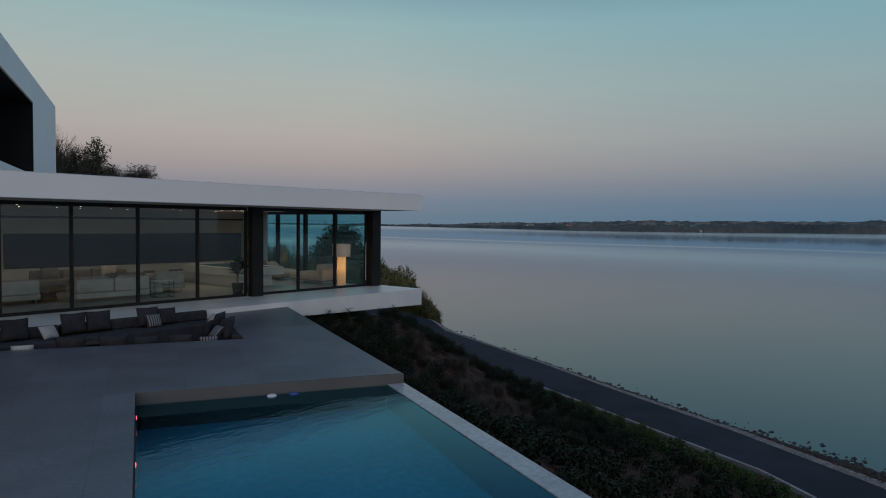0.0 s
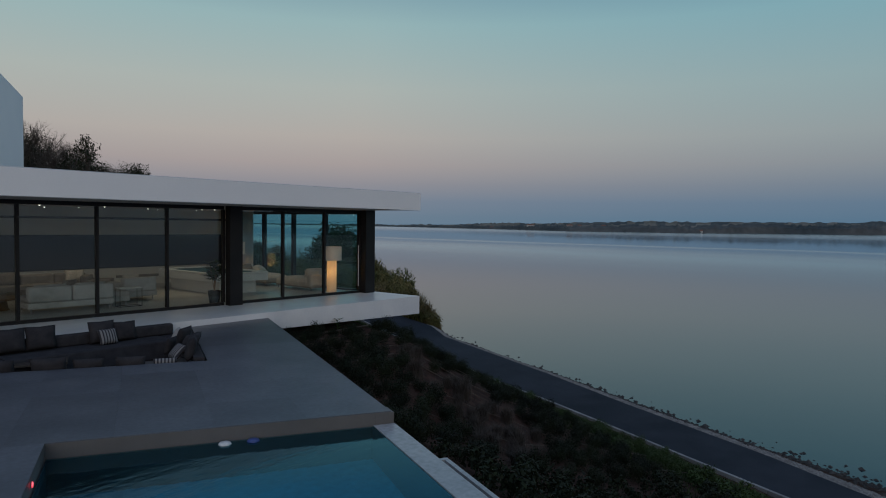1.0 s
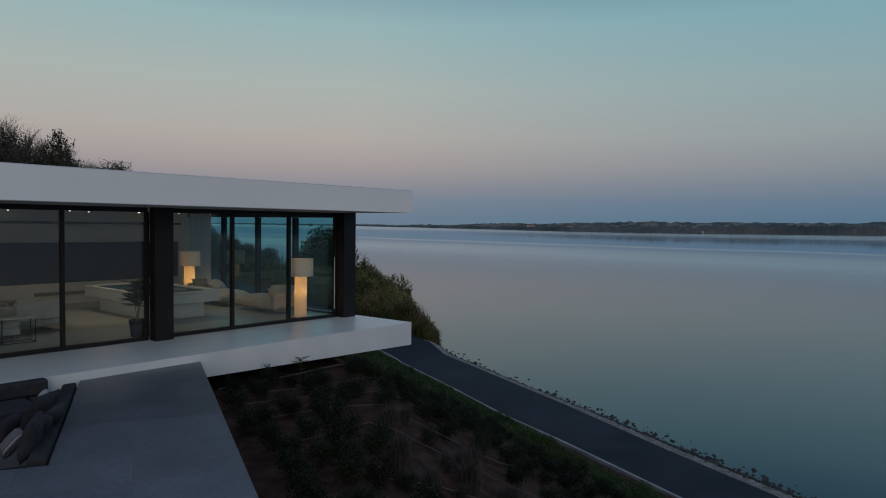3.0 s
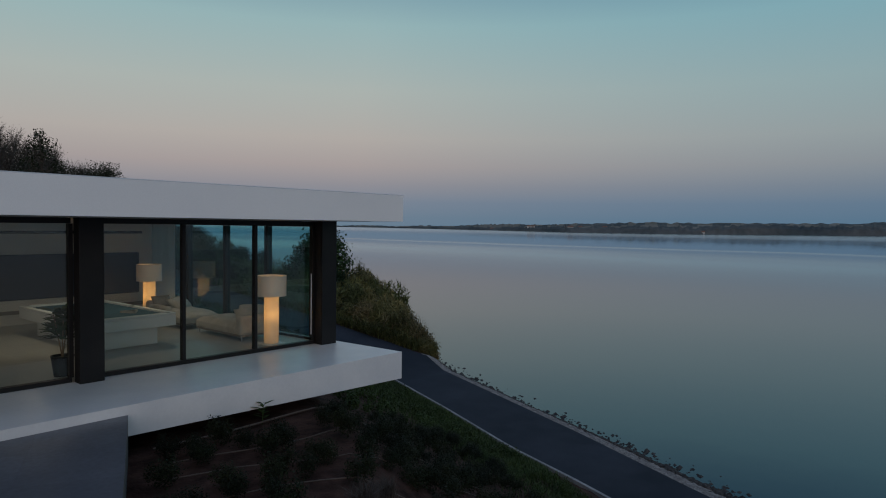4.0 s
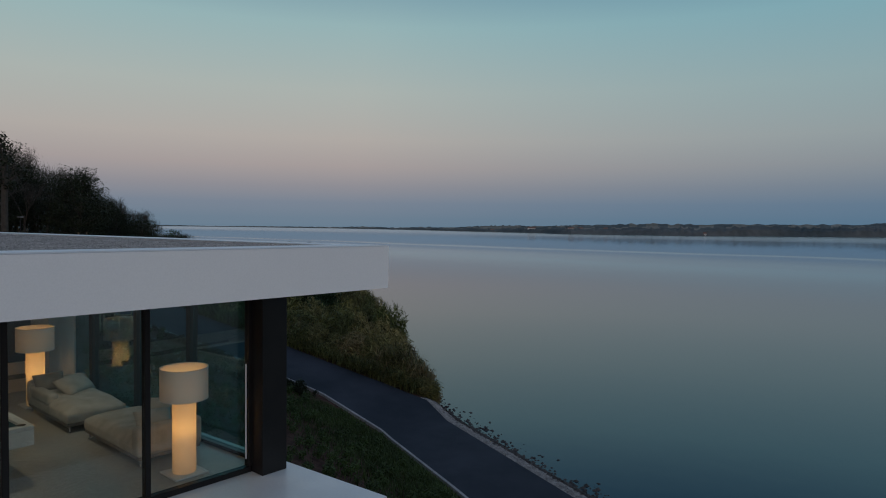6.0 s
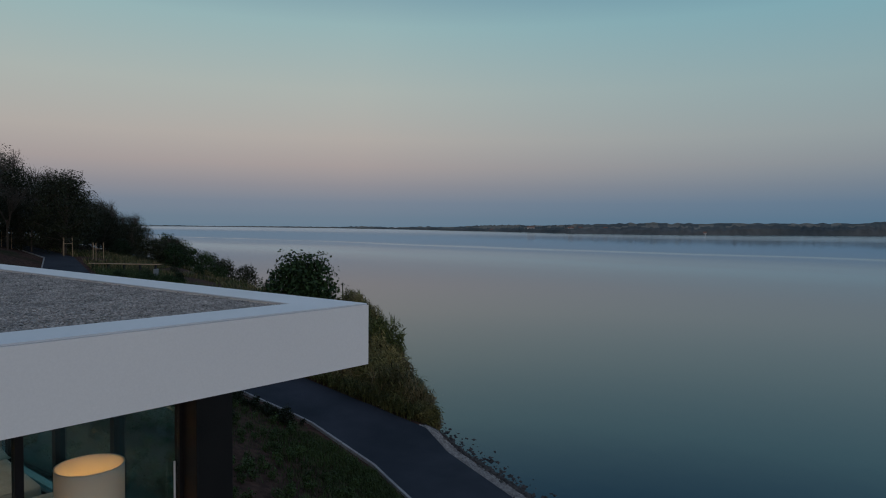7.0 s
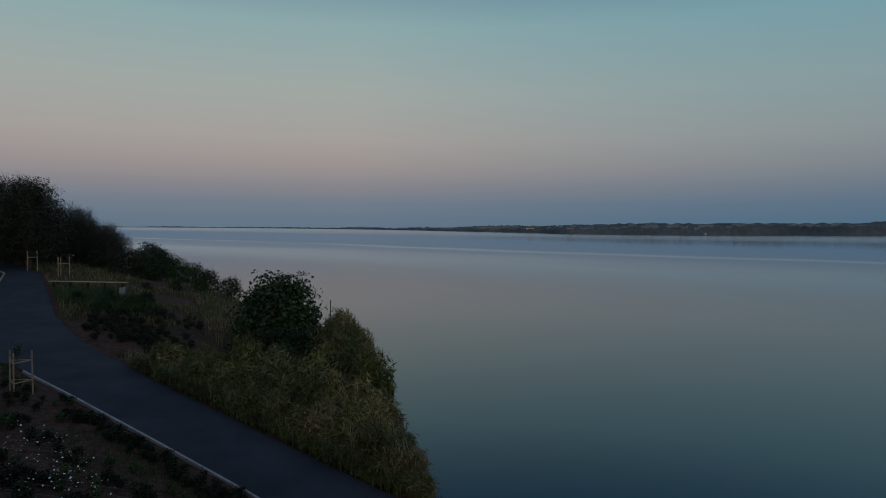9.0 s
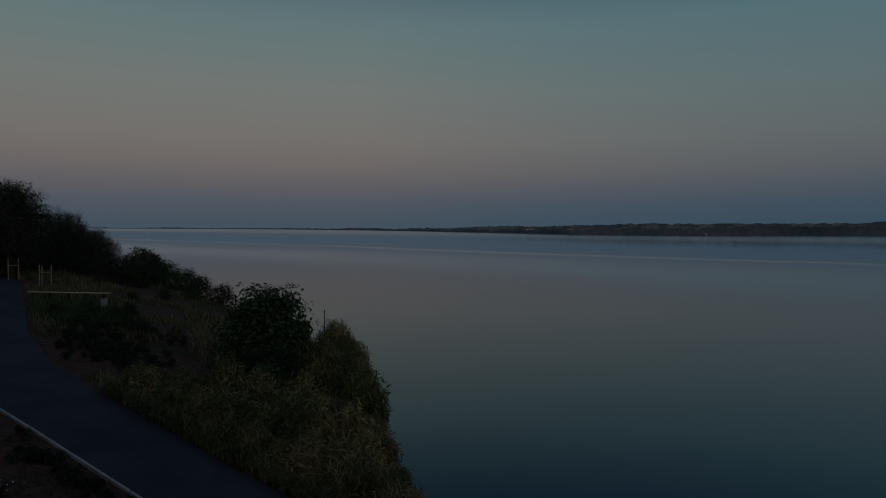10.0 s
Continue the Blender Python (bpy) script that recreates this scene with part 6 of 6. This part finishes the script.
part("cap", tube(bmesh.new(), (0, 0, 4.38), (0, 0, 4.55), 0.075, 0.05, 8), M["black_metal"], mp)

# ---- the far shore ----
FAZ = [-60, -20, 0, 6, 14, 20, 30, 40, 50, 60, 75, 100]
FD = [1250, 1250, 1250, 1240, 1130, 1010, 1050, 1500, 2300, 3000, 3600, 4000]
FH = [34, 34, 34, 31, 26, 22, 17, 11, 5, 3.5, 3, 3]
az = np.arange(-60, 100, 0.06)
verts, faces = [], []
for i, a in enumerate(az):
    D, Hh = np.interp(a, FAZ, FD), np.interp(a, FAZ, FH)
    s = D * radians(a)
    rough = 0.50 + 0.22 * noise.noise((s * 0.012, 0, 0)) + 0.15 * noise.noise((s * 0.05, 4, 0)) + 0.13 * noise.noise((s * 0.2, 8, 0))
    hh = Hh * max(0.15, rough)
    c, sn = math.cos(radians(a)), math.sin(radians(a))
    for dd, zz in ((-2, -0.3), (3, 1.0 + 0.8 * noise.noise((s * 0.1, 2, 0))), (10, hh * 0.65), (30, hh), (170, 0.9 * hh + 4 * (0.6 + noise.noise((s * 0.004, 6, 0))) * Hh / 15), (420, (8 + 9 * (0.6 + noise.noise((s * 0.003, 9, 0)))) * Hh / 15 + 3 * noise.noise((s * 0.03, 3, 0)) + 2.5 * noise.noise((s * 0.11, 7, 0))), (900, -1)):
        verts.append(((D + dd) * c + 10, (D + dd) * sn + 10, WATER + zz))
for i in range(len(az) - 1):
    for q in range(6):
        faces.append((i * 7 + q, i * 7 + q + 7, i * 7 + q + 8, i * 7 + q + 1))
fs = new("far_shore", mesh_from("far_shore", verts, faces, M["far_land_hazed"], False))
# Stubble fields show between the woods on the rising ground behind.
M["far_field"] = two_scale("far_field", (0.13, 0.12, 0.10), (0.22, 0.20, 0.17), 0.03, 0.006, 0.95, spec=0.05).m
fs.data.materials.append(M["far_field"])
for p in fs.data.polygons:
    i, q = divmod(p.index, 6)
    if q >= 3 and noise.noise((i * 0.045, q * 3.7, 5.0)) > 0.02:
        p.material_index = 1
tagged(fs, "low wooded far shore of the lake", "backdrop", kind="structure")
M["far_wall"] = two_scale("far_house_wall", (0.45, 0.43, 0.41), (0.6, 0.58, 0.55), 1, 0.2, 0.9).m
M["far_roof"] = two_scale("far_house_roof", (0.14, 0.07, 0.05), (0.20, 0.10, 0.07), 1, 0.2, 0.9).m
for a, off, w in ((19.3, 8, 7), (22.5, 14, 6), (30.0, 50, 9), (36.8, 20, 9), (24.6, 12, 6), (33.4, 30, 14), (29.2, 90, 8), (27.1, 60, 7), (38.6, 24, 8), (15.8, 60, 8)):
    D = np.interp(a, FAZ, FD) + off
    h = thing("far_house", "small pale house on the far shore", "house", "far houses", Matrix.Translation((D * math.cos(radians(a)) + 10, D * math.sin(radians(a)) + 10, WATER + (1.2 if off < 30 else 7))) @ Matrix.Rotation(radians(a + 80), 4, "Z"))
    part("wall", new_box(-w / 2, -3, -1.5, w / 2, 3, 2.2), M["far_wall"], h)
    bm = bmesh.new()
    q = [bm.verts.new(c) for c in ((-w / 2 - 0.4, -3.5, 2.21), (w / 2 + 0.4, -3.5, 2.21), (w / 2 + 0.4, 3.5, 2.21), (-w / 2 - 0.4, 3.5, 2.21), (-w / 2, 0, 4.2), (w / 2, 0, 4.2))]
    for fcs in ((0, 1, 5, 4), (2, 3, 4, 5), (1, 2, 5), (3, 0, 4), (3, 2, 1, 0)):
        bm.faces.new([q[i] for i in fcs])
    part("roof", bm, M["far_roof"], h)

# ---- roof gravel ----
n = 62000
x = DECK_X - PAR - 0.03 - np.abs(RNG.beta(1, 2.2, n)) * 10.5
y = DECK_Y + PAR + 0.03 + np.abs(RNG.beta(1, 2.4, n)) * 13
x = x - 0.07 * (y - DECK_Y)
ok = x < DECK_X - PAR - 0.02 - 0.07 * (y - DECK_Y)
x, y = x[ok], y[ok]
rocks("roof_gravel", x, y, 3.628 + RNG.uniform(0.0, 0.012, len(x)), RNG.uniform(0.009, 0.021, len(x)), M["roof_stone"], "loose grey gravel covering the flat roof", "gravel")

# ---- terrace tiles ----
paving = thing("paving", "large grey stone tiles with fine joints on the terrace", "paving", kind="structure")
TW = 1.2
seen_tiles = 0
for k, reg in enumerate(REGIONS):
    reg = clip(reg, *deck_line)
    if len(reg) < 3:
        continue
    for iu in range(-13, 13):
        for iv in range(-11, 1):
            poly = quad(iu * TW + 0.0007, iv * TW + 0.0007, (iu + 1) * TW - 0.0007, (iv + 1) * TW - 0.0007)
            for i in range(len(reg)):
                a, b = reg[i], reg[(i + 1) % len(reg)]
                cx, cy = sum(p[0] for p in reg) / len(reg), sum(p[1] for p in reg) / len(reg)
                nrm = (-(b[1] - a[1]), b[0] - a[0])
                if (cx - a[0]) * nrm[0] + (cy - a[1]) * nrm[1] < 0:
                    nrm = (-nrm[0], -nrm[1])
                if len(poly) > 2:
                    poly = clip(poly, a, nrm)
            if len(poly) < 3:
                continue
            area = 0.5 * abs(sum(poly[i][0] * poly[(i + 1) % len(poly)][1] - poly[(i + 1) % len(poly)][0] * poly[i][1] for i in range(len(poly))))
            if area < 0.01 or seen_tiles >= 290:
                continue
            seen_tiles += 1
            verts = [(p[0], p[1], TZ - 0.014) for p in poly] + [(p[0], p[1], TZ) for p in poly]
            m_ = len(poly)
            faces = [list(range(m_, 2 * m_)), list(range(m_ - 1, -1, -1))] + [[i, (i + 1) % m_, m_ + (i + 1) % m_, m_ + i] for i in range(m_)]
            o = new("tile", mesh_from("tile", verts, faces, M["tile"]))
            o.parent = paving
